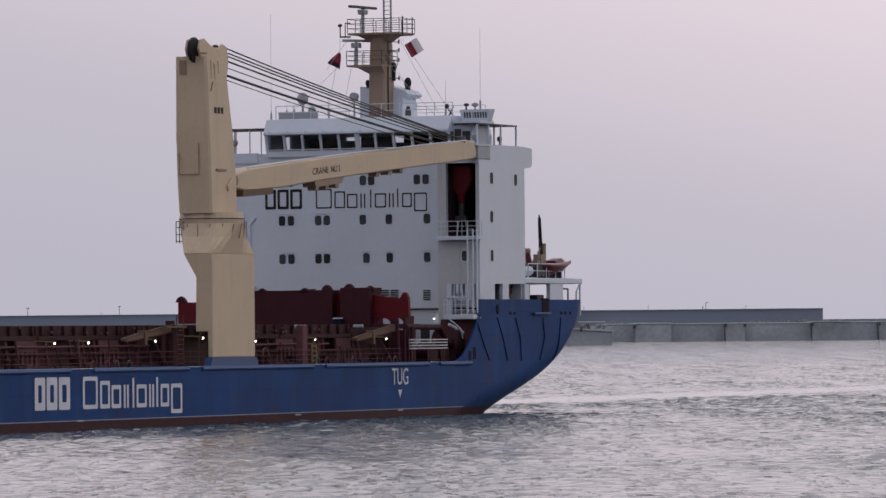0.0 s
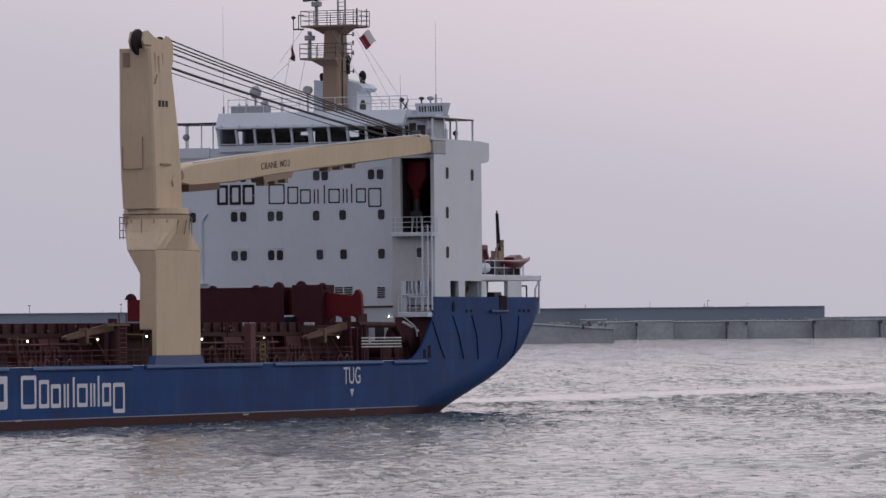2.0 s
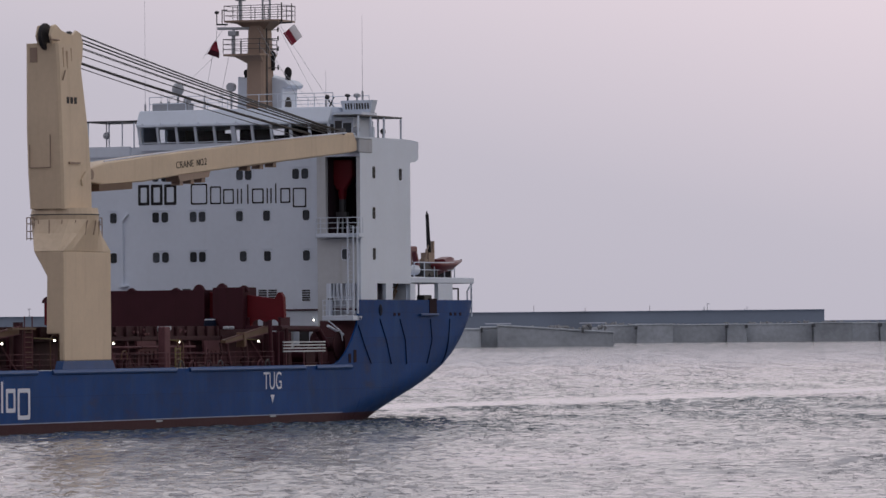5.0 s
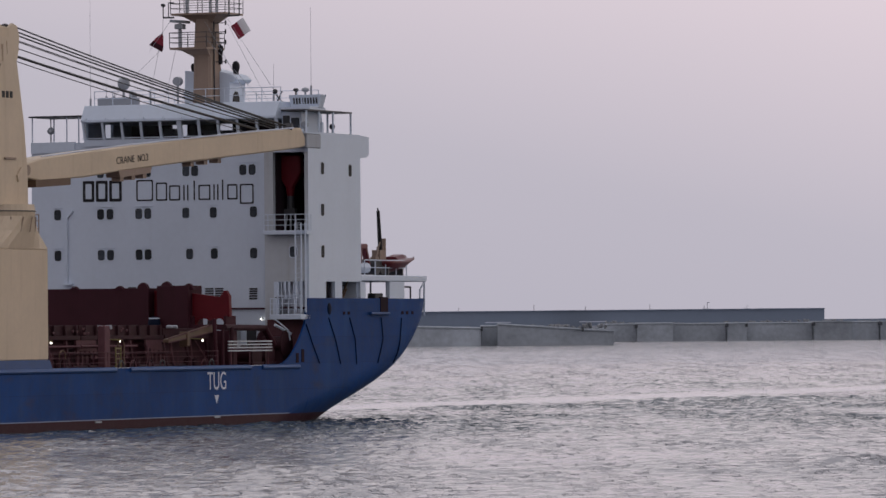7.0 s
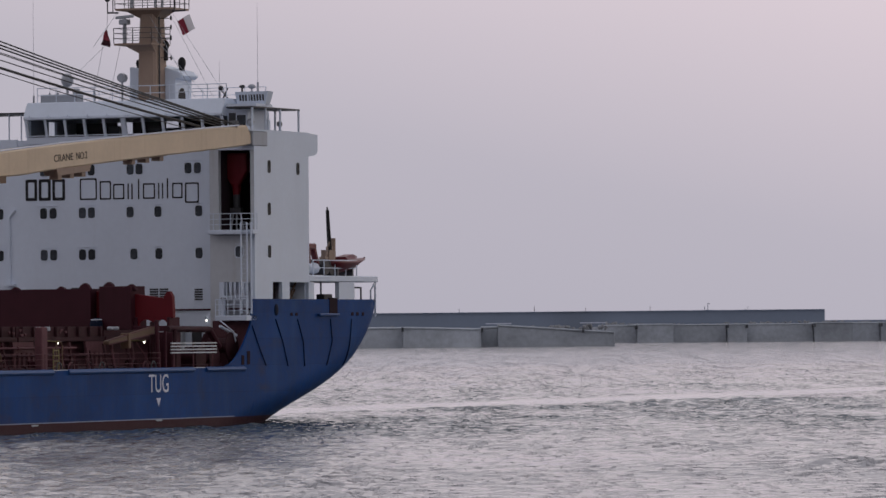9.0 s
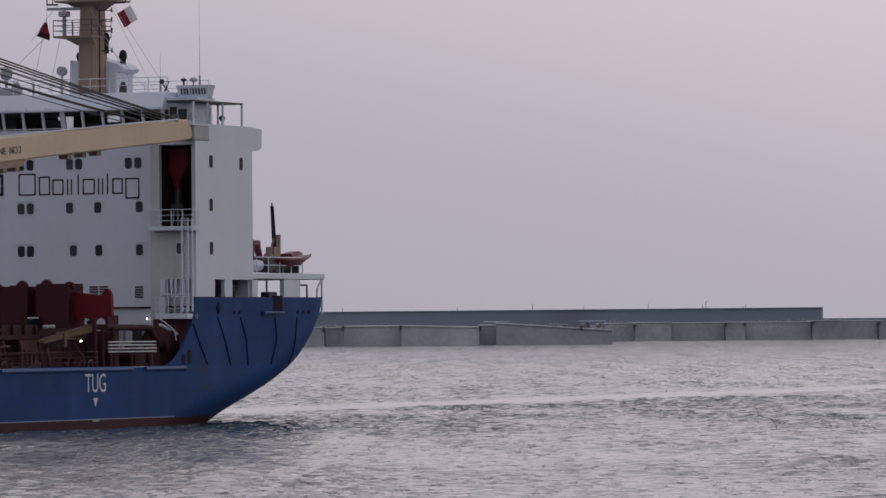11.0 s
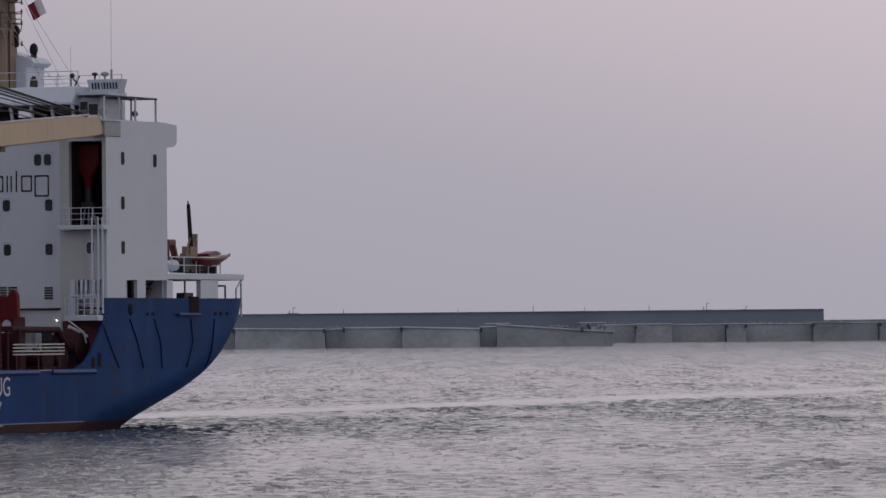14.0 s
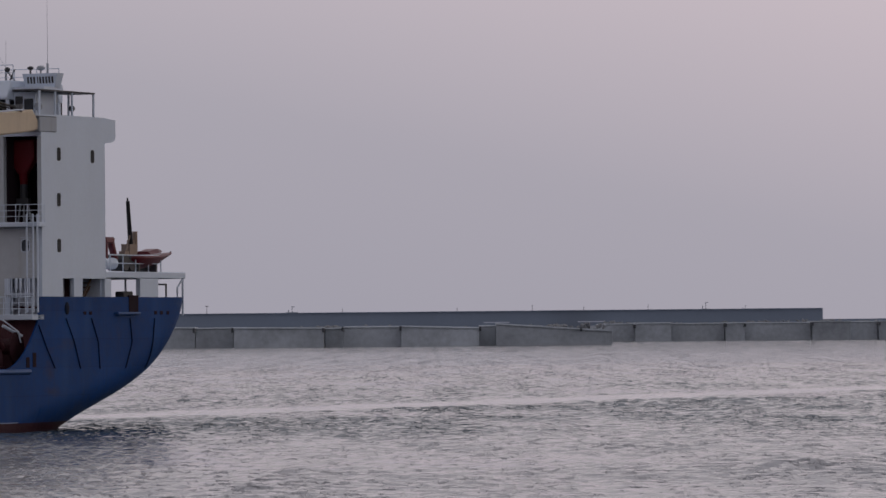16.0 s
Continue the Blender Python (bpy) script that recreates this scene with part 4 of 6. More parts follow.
def build_port_details():
    # balcony before the tall recess
    bm = bmesh.new()
    box(bm, -0.75, 0.1, -0.22, 3.0, 11.84, 12.12)
    part("balcony", bevelled(bm, 0.03), WHITE, ship, "white balcony slab")
    railing("railing", [(0.0, 2.95, 12.12), (-0.7, 2.95, 12.12), (-0.7, -0.17, 12.12), (0.0, -0.17, 12.12)], 1.05, WHITE, ship, 0.75, 3, 0.025)
    # tall ladder rails and the caged stair below
    for y in (0.58, 0.16, -0.14):
        bm = bmesh.new()
        tube(bm, (-0.85, y, 6.7), (-0.85, y, 12.6), 0.06, 6)
        part("ladder_rail", bm, WHITE, ship)
    bm = bmesh.new()
    tube(bm, (-0.85, 0.16, 0), (-0.85, 0.58, 0), 0.012, 5)
    rung = part("ladder_rung", bm, WHITE, ship)
    rung.matrix_basis = pose(0, 0, 6.9)
    for k in range(1, 20):
        again(rung, pose(0, 0, 6.9 + k * 0.3))
    bm = bmesh.new()
    box(bm, -1.3, 0.2, 0.0, 2.3, 6.25, 6.58)
    part("landing", bevelled(bm, 0.03), WHITE, ship, "white stair landing")
    railing("railing", [(-0.2, 2.25, 6.58), (-1.25, 2.25, 6.58), (-1.25, 0.05, 6.58)], 1.05, WHITE, ship, 0.42, 3, 0.03)
    bm = bmesh.new()
    box(bm, -0.95, -0.85, 0.2, 2.1, 7.75, 7.86)
    part("stair_guard", bm, WHITE, ship, "white stair guard")
    for y in (1.9, 1.6, 1.3, 1.0, 0.7, 0.4):
        bm = bmesh.new()
        tube(bm, (-0.9, y, 7.6), (-0.9, y, 8.75), 0.035, 6)
        part("guard_bar", bm, WHITE, ship)
    # white upright stripes above the entrance, and the plate that closes the cage
    for y in (1.75, 1.45, 0.95, 0.6):
        bm = bmesh.new()
        box(bm, -0.03, 0.0, y - 0.09, y + 0.09, 8.1, 8.76)
        part("entrance_slat", bm, WHITE, tower)
    # pale bracket and rope reel in the hollow of the bulwark
    bm = bmesh.new()
    tube(bm, (-3.4, 0.9, 6.25), (-1.6, 0.8, 5.55), 0.05, 8)
    tube(bm, (-1.6, 0.8, 5.55), (-1.3, 0.8, 4.9), 0.05, 8)
    part("bent_rail", bm, WHITE, ship, "bent pale hand rail")
    for x in (-1.6,):
        bm = bmesh.new()
        tube(bm, (x, 1.0, 4.6), (x, 2.6, 4.6), 0.55, 16)
        tube(bm, (x, 0.9, 4.6), (x, 1.0, 4.6), 0.95, 18)
        tube(bm, (x, 2.6, 4.6), (x, 2.7, 4.6), 0.95, 18)
        box(bm, x - 0.5, x + 0.5, 1.0, 2.6, 2.95, 4.2)
        part("rope_reel", bm, RUST, ship, "rust-brown rope reel")
    bm = bmesh.new()
    box(bm, -0.35, -0.3, 0.15, 2.9, 2.95, 6.25)
    part("bulkhead", bm, RUST2, ship, "faded red-brown poop bulkhead")
    bm = bmesh.new()
    tube(bm, (0.2, 2.35, 7.4), (0.2, 2.35, 8.4), 0.07, 8)
    ball(bm, (0.15, 2.35, 7.7), 0.2)
    part("fire_hose_box", bm, DARK, ship)

    # boat deck over the poop, with openings below
    bm = bmesh.new()
    prism(bm, [(8.4, 0.0), (17.2, 0.0), (20.0, 0.25), (20.3, 2.0), (20.3, 19), (16.5, 20.9), (8.4, 20.9)], "z", 8.82, 9.22)
    part("boat_deck", bevelled(bm, 0.04), WHITE, ship, "white edge of the boat deck")
    for x, y in ((19.75, 0.35), (20.0, 4.5), (20.0, 16.5), (14.3, 20.6), (9.0, 20.6)):
        bm = bmesh.new()
        tube(bm, (x, y, 6.5), (x, y, 8.85), 0.07, 8)
        part("deck_post", bm, WHITE, ship)
    bm = bmesh.new()
    tube(bm, (18.9, 0.3, 7.65), (18.9, 0.3, 8.25), 0.06, 8)
    tube(bm, (18.9, 0.3, 8.25), (19.6, 0.32, 8.75), 0.06, 8)
    part("deck_brace", bm, WHITE, ship)
    bm = bmesh.new()
    for x in (16.0, 17.4):
        tube(bm, (x, 0.35, 7.6), (x, 0.35, 8.45), 0.06, 6)
    tube(bm, (16.0, 0.35, 8.45), (17.4, 0.35, 8.45), 0.06, 6)
    part("roller_frame", bm, DARK, ship)
    bm = bmesh.new()
    box(bm, 11.6, 12.9, 0.4, 1.0, 6.55, 8.0)
    part("winch_box", bevelled(bm, 0.05), DARK, ship)
    # inside of the poop: casing, stair and lockers seen through the openings
    bm = bmesh.new()
    box(bm, 2.7, 4.6, 0.9, 1.0, 6.55, 8.76)
    part("locker_front", bm, LETTER, ship, "pale locker inside the poop")
    bm = bmesh.new()
    box(bm, 4.8, 8.2, 2.4, 2.6, 6.55, 8.76)
    part("casing_wall", bm, RUST2, ship, "reddish casing wall inside the poop")
    bm = bmesh.new()
    for k in range(8):
        box(bm, 6.2 + k * 0.26, 6.5 + k * 0.26, 0.9, 1.7, 6.6 + k * 0.27, 6.65 + k * 0.27)
    tube(bm, (6.1, 0.85, 6.9), (8.1, 0.85, 8.8), 0.06, 6)
    tube(bm, (5.9, 0.85, 6.4), (7.9, 0.85, 8.3), 0.06, 6)
    part("stair", bm, OCHRE, ship, "tan inclined stair")
    bm = bmesh.new()
    box(bm, 9.0, 11.2, 4.6, 6.0, 6.55, 8.8)
    part("deck_house", bm, WHITE, ship)

    # boat deck gear
    railing("railing", [(9.3, 0.15, 9.22), (16.3, 0.15, 9.22)], 1.02, WHITE, ship, 1.6, 2, 0.035)
    boat = new("rescue_boat")
    bm = bmesh.new()
    rings = []
    for x, half, keel, top in ((12.6, 0.7, 9.8, 10.2), (13.5, 0.9, 9.5, 10.2), (14.8, 0.9, 9.42, 10.22), (16.2, 0.78, 9.6, 10.26), (17.6, 0.46, 9.95, 10.36), (18.5, 0.22, 10.2, 10.46), (18.95, 0.04, 10.4, 10.48)):
        c = 0.75
        rings.append([(x, c - half, top), (x, c - half * 1.02, top - 0.12), (x, c - half * 0.6, keel + 0.15), (x, c, keel), (x, c + half * 0.6, keel + 0.15), (x, c + half * 1.02, top - 0.12), (x, c + half, top)])
    loft(bm, rings)
    part("boat_hull", bm, BOATRED, boat, smooth=True)
    bm = bmesh.new()
    loft(bm, [[(15.0, 0.2, 10.3), (15.0, 1.3, 10.3), (15.0, 1.1, 10.5), (15.0, 0.4, 10.5)], [(16.3, 0.2, 10.4), (16.3, 1.3, 10.4), (16.3, 1.1, 10.68), (16.3, 0.4, 10.68)], [(17.2, 0.5, 10.5), (17.2, 1.0, 10.5), (17.2, 0.9, 10.62), (17.2, 0.6, 10.62)]])
    part("boat_cover", bm, BOATRED, boat)
    for x in (13.4, 15.8):
        bm = bmesh.new()
        box(bm, x - 0.1, x + 0.1, 0.2, 1.3, 9.22, 9.75)
        part("boat_cradle", bm, DARK, boat)
    loose(boat, (15.0, 0.75, 9.22), "orange-red rescue boat on the boat deck", "rescue boat")
    davit = new("boat_crane")
    davit.parent = ship
    tagged(davit, "dark slewing boat crane with upright jib")
    bm = bmesh.new()
    tube(bm, (13.8, 1.0, 9.22), (13.8, 1.0, 11.2), 0.30, 10, 0.24)
    box(bm, 13.1, 14.1, 0.7, 1.3, 10.3, 10.95)
    box(bm, 12.5, 13.1, 0.75, 1.15, 10.1, 10.5)
    tube(bm, (12.7, 0.8, 10.3), (13.3, 0.8, 11.5), 0.06, 6)
    part("column", bm, TAN, davit)
    bm = bmesh.new()
    tube(bm, (14.4, 1.0, 10.4), (14.4, 1.0, 11.75), 0.17, 8)
    part("cylinder", bm, TAN, davit)
    bm = bmesh.new()
    tube(bm, (13.65, 0.9, 10.5), (12.85, 0.7, 13.6), 0.17, 8, 0.12)
    tube(bm, (12.85, 0.7, 13.6), (12.8, 0.7, 13.8), 0.05, 6)
    tube(bm, (12.78, 0.62, 13.6), (12.75, 0.6, 10.8), 0.02, 5)
    part("jib", bm, BLACK, davit, "black upright jib")
    bm = bmesh.new()
    prism(bm, [(10.2, 11.1), (10.9, 9.9), (11.25, 9.9), (10.6, 11.2)], "y", 0.5, 0.9)
    box(bm, 9.5, 9.8, 0.5, 0.9, 9.9, 11.3)
    box(bm, 9.4, 10.6, 0.45, 0.95, 10.95, 11.35)
    part("red_frame", bevelled(bm, 0.08), BOATRED, davit, "red davit frame")
    bm = bmesh.new()
    tube(bm, (9.2, 0.7, 9.72), (10.9, 0.7, 9.72), 0.36, 14)
    loose(part("raft_canister", bevelled(bm, 0.1), WHITE), (10.05, 0.7, 9.36), "white life-raft canister on the boat deck", "life raft")
    bm = bmesh.new()
    tube(bm, (11.9, 0.35, 9.8), (11.9, 1.5, 9.8), 0.52, 16)
    tube(bm, (12.8, 0.35, 9.75), (12.8, 1.5, 9.75), 0.48, 16)
    part("rope_drum", bm, DARK, ship, "dark rope drums", smooth=False)

    # crane hook block hung in the recess
    hook = new("hook_block")
    bm = bmesh.new()
    prism(bm, [(1.15, 17.15), (2.75, 17.15), (2.8, 16.0), (2.55, 15.5), (2.25, 15.0), (1.75, 15.0), (1.4, 15.5), (1.1, 16.0)], "x", 1.2, 1.8)
    part("sheave_block", bevelled(bm, 0.12, 2), RED, hook)
    bm = bmesh.new()
    tube(bm, (1.5, 1.98, 15.2), (1.5, 1.98, 14.3), 0.34, 10, 0.22)
    part("swivel", bm, RED, hook)
    bm = bmesh.new()
    tube(bm, (1.5, 1.98, 14.5), (1.5, 1.98, 13.6), 0.24, 10)
    box(bm, 1.3, 1.7, 1.6, 2.4, 13.2, 13.6)
    part("hook", bm, DARK, hook)
    for y0, y1 in ((1.75, 1.45), (2.2, 2.42), (1.98, 2.0)):
        bm = bmesh.new()
        tube(bm, (1.5, y0, 13.4), (1.5, y1, 12.0), 0.06, 6)
        part("sling", bm, GREY, hook)
    loose(hook, (1.5, 1.98, 12.0), "red crane hook block hanging in the dark recess", "hook block")


build_port_details()


# ---- deck crane ----
def build_crane():
    crane = new("deck_crane")
    bm = bmesh.new()
    prism(bm, [(0.0, 3.84), (0.35, 3.84), (0.35, 5.48), (1.2, 5.48), (1.15, 9.0), (2.0, 10.45), (2.0, 10.5), (0.0, 10.5)], "x", -43.96, -37.55)
    part("pedestal", bevelled(bm, 0.06), BEIGE, crane)
    bm = bmesh.new()
    prism(bm, [(-44.3, 3.25), (-37.0, 3.25), (-37.45, 3.85), (-44.0, 3.85)], "y", -0.01, 0.5)
    part("pedestal_foot", bm, BLUE, crane, "blue painted foot of the pedestal")
    n = 32
    cx, cy = -40.5, 1.65
    low, mid, top = [], [], []
    for i in range(n):
        a = 2 * math.pi * i / n
        c, s = math.cos(a), math.sin(a)
        k = 1 / max(abs(c), abs(s))
        low.append((-40.75 + 3.2 * c * k, 1.0 + 1.0 * s * k, 10.5))
        mid.append((cx - 0.05 + 2.35 * c * min(k, 1.2), 1.5 + 1.7 * s * min(k, 1.1), 11.6))
        top.append((cx + 2.06 * c, cy + 2.06 * s, 12.45))
    bm = bmesh.new()
    loft(bm, [low, mid, top])
    part("cone", bm, BEIGE, crane)
    bm = bmesh.new()
    ring = lambda r, z: [(cx + r * math.cos(2 * math.pi * i / n), cy + r * math.sin(2 * math.pi * i / n), z) for i in range(n)]
    loft(bm, [ring(2.06, 12.45), ring(2.1, 12.72)])
    part("slew_ring", bm, BEIGE, crane)
    bm = bmesh.new()
    loft(bm, [ring(2.13, 12.72), ring(2.13, 12.78)])
    part("slew_gap", bm, DARK, crane, "dark slewing gap")
    bm = bmesh.new()
    loft(bm, [ring(2.08, 12.78), ring(2.03, 13.15)])
    part("slew_flange", bm, BEIGE, crane)
    # bolts and stays round the cone
    for i in range(10):
        a = math.pi + math.pi * (i - 2) / 8
        bm = bmesh.new()
        p0 = Vector((cx + 2.12 * math.cos(a), cy + 2.12 * math.sin(a), 12.4))
        p1 = Vector((cx + 2.42 * math.cos(a), cy - 0.15 + 1.8 * math.sin(a), 11.5))
        tube(bm, p0, p1, 0.04, 5)
        part("stay", bm, TAN, crane)
    # small access platforms at both sides of the ring
    for ang in (0.35, 2.45):
        px, py = cx + 2.25 * math.cos(ang) * (1 if ang < 1 else 1.0), cy + (2.1 * math.sin(ang) if ang > 1 else -1.1)
        bm = bmesh.new()
        for dx, dy in ((-0.25, -0.25), (0.25, -0.25), (0.25, 0.25), (-0.25, 0.25)):
            tube(bm, (px + dx, py + dy, 11.2), (px + dx, py + dy, 12.6), 0.035, 5)
        for z in (11.3, 11.75, 12.2, 12.58):
            for a, b in (((-0.25, -0.25), (0.25, -0.25)), ((0.25, -0.25), (0.25, 0.25)), ((0.25, 0.25), (-0.25, 0.25)), ((-0.25, 0.25), (-0.25, -0.25))):
                tube(bm, (px + a[0], py + a[1], z), (px + b[0], py + b[1], z), 0.03, 5)
        part("ladder_cage", bm, TAN, crane)
    # column, tapering on its after side, with softened corners
    def rect(x0, x1, y0, y1, z, k=0.14):
        return [(x0 + k, y0, z), (x1 - k, y0, z), (x1, y0 + k, z), (x1, y1 - k, z), (x1 - k, y1, z), (x0 + k, y1, z), (x0, y1 - k, z), (x0, y0 + k, z)]
    bm = bmesh.new()
    loft(bm, [rect(-42.7, -38.75, 0.62, 2.95, 13.1), rect(-42.8, -38.85, 0.6, 3.02, 15.2), rect(-42.95, -39.2, 0.62, 3.02, 18.0), rect(-43.0, -39.9, 0.70, 2.98, 21.6), rect(-43.05, -40.5, 0.78, 2.95, 23.15)])
    part("column", bm, BEIGE, crane)
    for y in (1.15, 2.05):
        bm = bmesh.new()
        prism(bm, [(-43.0, 22.9), (-43.35, 23.6), (-43.1, 24.2), (-42.6, 24.3), (-41.6, 23.85), (-40.4, 23.75), (-39.9, 24.05), (-39.3, 23.9), (-39.0, 23.3), (-39.1, 22.4), (-39.6, 21.0), (-40.6, 21.6)], "y", y - 0.09, y + 0.09)
        part("head_plate", bevelled(bm, 0.04), BEIGE, crane)
    for x, z, r in ((-43.0, 23.55, 0.82), (-39.8, 23.4, 0.62)):
        bm = bmesh.new()
        tube(bm, (x, 1.5, z), (x, 1.74, z), r, 24)
        part("sheave", bevelled(bm, 0.05), BLACK, crane, "black rope sheave")
    bm = bmesh.new()
    tube(bm, (-43.5, 1.0, 23.35), (-42.4, 1.0, 23.35), 0.06, 6)
    part("sheave_guard", bm, TAN, crane)
    # rust runs down the face below the sheaves
    face = lambda z: 0.70 + (z - 21.6) * 0.0516
    for x, z0, z1, w in ((-42.35, 22.9, 21.7, 0.10), (-41.85, 22.7, 20.9, 0.13), (-41.25, 22.9, 22.1, 0.07)):
        z1 = max(z1, 21.65)
        bm = bmesh.new()
        loft(bm, [[(x - w, face(z0) - 0.012, z0), (x + w, face(z0) - 0.012, z0), (x + w * 0.3, face(z1) - 0.012, z1), (x - w * 0.2, face(z1) - 0.012, z1)],
                  [(x - w, face(z0) + 0.05, z0), (x + w, face(z0) + 0.05, z0), (x + w * 0.3, face(z1) + 0.05, z1), (x - w * 0.2, face(z1) + 0.05, z1)]])
        part("rust_run", bm, STAIN, crane, "brown rust run")
    # details on the faces: vent grille, door, plate, bracket
    bm = bmesh.new()
    box(bm, -43.06, -43.02, 2.15, 2.65, 22.0, 22.9)
    part("vent_grille", bm, TAN, crane, "brown vent grille")
    bm = bmesh.new()
    for a, b in (((1.35, 15.6), (1.35, 17.6)), ((2.75, 15.6), (2.75, 17.0)), ((1.35, 15.6), (2.75, 15.6))):
        tube(bm, (-42.97, a[0], a[1]), (-42.97, b[0], b[1]), 0.035, 5)
    part("service_door", bm, TAN, crane, "outline of a service door")
    bm = bmesh.new()
    box(bm, -42.0, -40.6, 0.50, 0.62, 15.82, 15.95)
    part("bracket", bm, TAN, crane)
    bm = bmesh.new()
    tube(bm, (-42.6, 0.64, 20.9), (-42.35, 0.6, 21.5), 0.04, 6)
    part("bent_pipe", bm, TAN, crane)
    for k in range(3):
        bm = bmesh.new()
        box(bm, -42.1 + k * 0.5, -41.75 + k * 0.5, 0.64, 0.70, 19.5, 19.9)
        part("maker_bar", bm, BLACK, crane, "dark block of the maker's mark")
    # gusset and hinge bracket on the column beside the jib's heel
    bm = bmesh.new()
    prism(bm, [(-40.3, 14.5), (-39.5, 15.35), (-39.9, 15.4), (-40.45, 14.9)], "y", 0.5, 0.66)
    part("gusset", bevelled(bm, 0.02), BEIGE, crane)
    bm = bmesh.new()
    tube(bm, (-38.6, 0.75, 15.25), (-38.6, 2.5, 15.25), 0.32, 14)
    part("hinge_pin", bm, TAN, crane, "hinge pin of the jib")
    # jib: a tapered box girder from the hinge to its rest over the port recess
    def jib_ring(x, z0, z1, half):
        y = 1.62 + (x + 38.9) / 38.6 * (0.55 - 1.62)
        k = 0.08
        return [(x, y - half, z0 + k), (x, y - half, z1 - k), (x, y - half + k, z1), (x, y + half - k, z1), (x, y + half, z1 - k), (x, y + half, z0 + k), (x, y + half - k, z0), (x, y - half + k, z0)]
    bm = bmesh.new()
    loft(bm, [jib_ring(-38.9, 14.80, 15.60, 0.72), jib_ring(-36.9, 14.62, 16.0, 0.80), jib_ring(-31.5, 14.95, 16.52, 0.8), jib_ring(-26, 15.5, 16.98, 0.75), jib_ring(-17, 16.25, 17.70, 0.65), jib_ring(-8, 16.95, 18.35, 0.55), jib_ring(-2.2, 17.42, 18.72, 0.5), jib_ring(-0.9, 17.55, 18.85, 0.5), jib_ring(-0.25, 17.65, 18.3, 0.45)])
    part("jib", bm, BEIGE, crane)
    # pipe on the jib's top edge, coloured pale to give its highlight
    bm = bmesh.new()
    for a, b in (((-36.5, 16.12), (-26, 17.06)), ((-26, 17.06), (-8, 18.42)), ((-8, 18.42), (-2.2, 18.80))):
        yy = lambda x: 1.62 + (x + 38.9) / 38.6 * (0.55 - 1.62) - 0.6
        tube(bm, (a[0], yy(a[0]), a[1]), (b[0], yy(b[0]), b[1]), 0.05, 6)
    part("jib_pipe", bm, LETTER, crane, "pale pipe along the jib")
    bm = bmesh.new()
    loft(bm, [[(-37.9, 0.6, 14.22), (-37.9, 2.4, 14.22), (-37.9, 2.4, 14.66), (-37.9, 0.6, 14.66)], [(-33.3, 0.6, 14.46), (-33.3, 2.2, 14.46), (-33.3, 2.2, 14.9), (-33.3, 0.6, 14.9)]])
    part("jib_underplate", bm, OCHRE, crane, "brown plate under the jib's heel")
    for x0, x1, z0, z1 in ((-26.9, -22.1, 15.05, 15.6), (-16.9, -11.3, 16.2, 16.62)):
        bm = bmesh.new()
        zz = lambda x: z0 + (x - x0) * 0.078
        prism(bm, [(x0 + 0.3, zz(x0)), (x1 - 0.3, zz(x1)), (x1, zz(x1) + 0.5), (x0, zz(x0) + 0.5)], "y", 0.55, 1.5)
        for k in range(3):
            xx = x0 + 0.8 + k * (x1 - x0 - 1.6) / 2
            box(bm, xx - 0.25, xx + 0.25, 0.7, 1.3, zz(xx) - 0.28, zz(xx) + 0.1)
        part("rope_guide", bm, TAN, crane, "rope guide under the jib")
    y = lambda x: 1.62 + (x + 38.9) / 38.6 * (0.55 - 1.62)
    ang = math.degrees(math.atan2(1.07, 38.6))
    lettering("crane_number", "CRANE", 0.62, pose(-27.2, y(-27.2) - 0.78, 15.86, 0, 0, -ang + 0.6) @ pose(0, 0, 0, 0, -4.6, 0) @ SIDE, BLACK, crane, 2.45, "black letters reading CRANE")
    lettering("crane_number", "NO.2", 0.62, pose(-24.32, y(-24.32) - 0.755, 16.09, 0, 0, -ang + 0.6) @ pose(0, 0, 0, 0, -4.6, 0) @ SIDE, BLACK, crane, 1.42, "black letters reading NO.2")
    # luffing and hoisting ropes
    for z0, x1, z1, r, dy in ((23.85, -2.4, 18.95, 0.05, -0.35), (23.72, -2.2, 18.95, 0.05, 0.0), (23.62, -2.4, 18.9, 0.05, 0.3), (23.35, -2.8, 18.85, 0.03, 0.4), (23.1, -3.6, 18.8, 0.03, -0.1), (22.62, -4.6, 18.72, 0.035, -0.3), (22.25, -6.5, 18.62, 0.085, 0.1), (21.85, -9.0, 18.45, 0.03, -0.2)):
        bm = bmesh.new()
        a, b = Vector((-39.2, 1.65 + dy, z0)), Vector((x1, 0.65 + dy * 0.6, z1))
        pts = [a.lerp(b, i / 10) - Vector((0, 0, 0.12 * 4 * (i / 10) * (1 - i / 10))) for i in range(11)]
        for p, q in zip(pts, pts[1:]):
            tube(bm, p, q, r, 5)
        part("wire_rope", bm, ROPE, crane, "dark wire rope")
    bm = bmesh.new()
    for k, dy in enumerate((-0.3, 0, 0.3)):
        tube(bm, (-2.4 + k * 0.3, 0.5 + dy, 18.7), (-2.1 + k * 0.3, 0.55 + dy, 19.05), 0.16, 8)
    part("rope_anchor", bm, DARK, crane)
    by_name = {c.name.split(".")[0]: c for c in crane.children}
    for c in list(crane.children):
        kind = c.name.split(".")[0]
        if kind in ("crane_number", "jib_pipe", "jib_underplate", "rope_guide", "rope_anchor"):
            c.parent = by_name["jib"]
        elif kind in ("head_plate", "sheave", "sheave_guard", "vent_grille", "service_door", "bracket", "bent_pipe", "maker_bar", "rust_run", "gusset", "hinge_pin"):
            c.parent = by_name["column"]
        elif kind in ("stay", "ladder_cage"):
            c.parent = by_name["cone"]
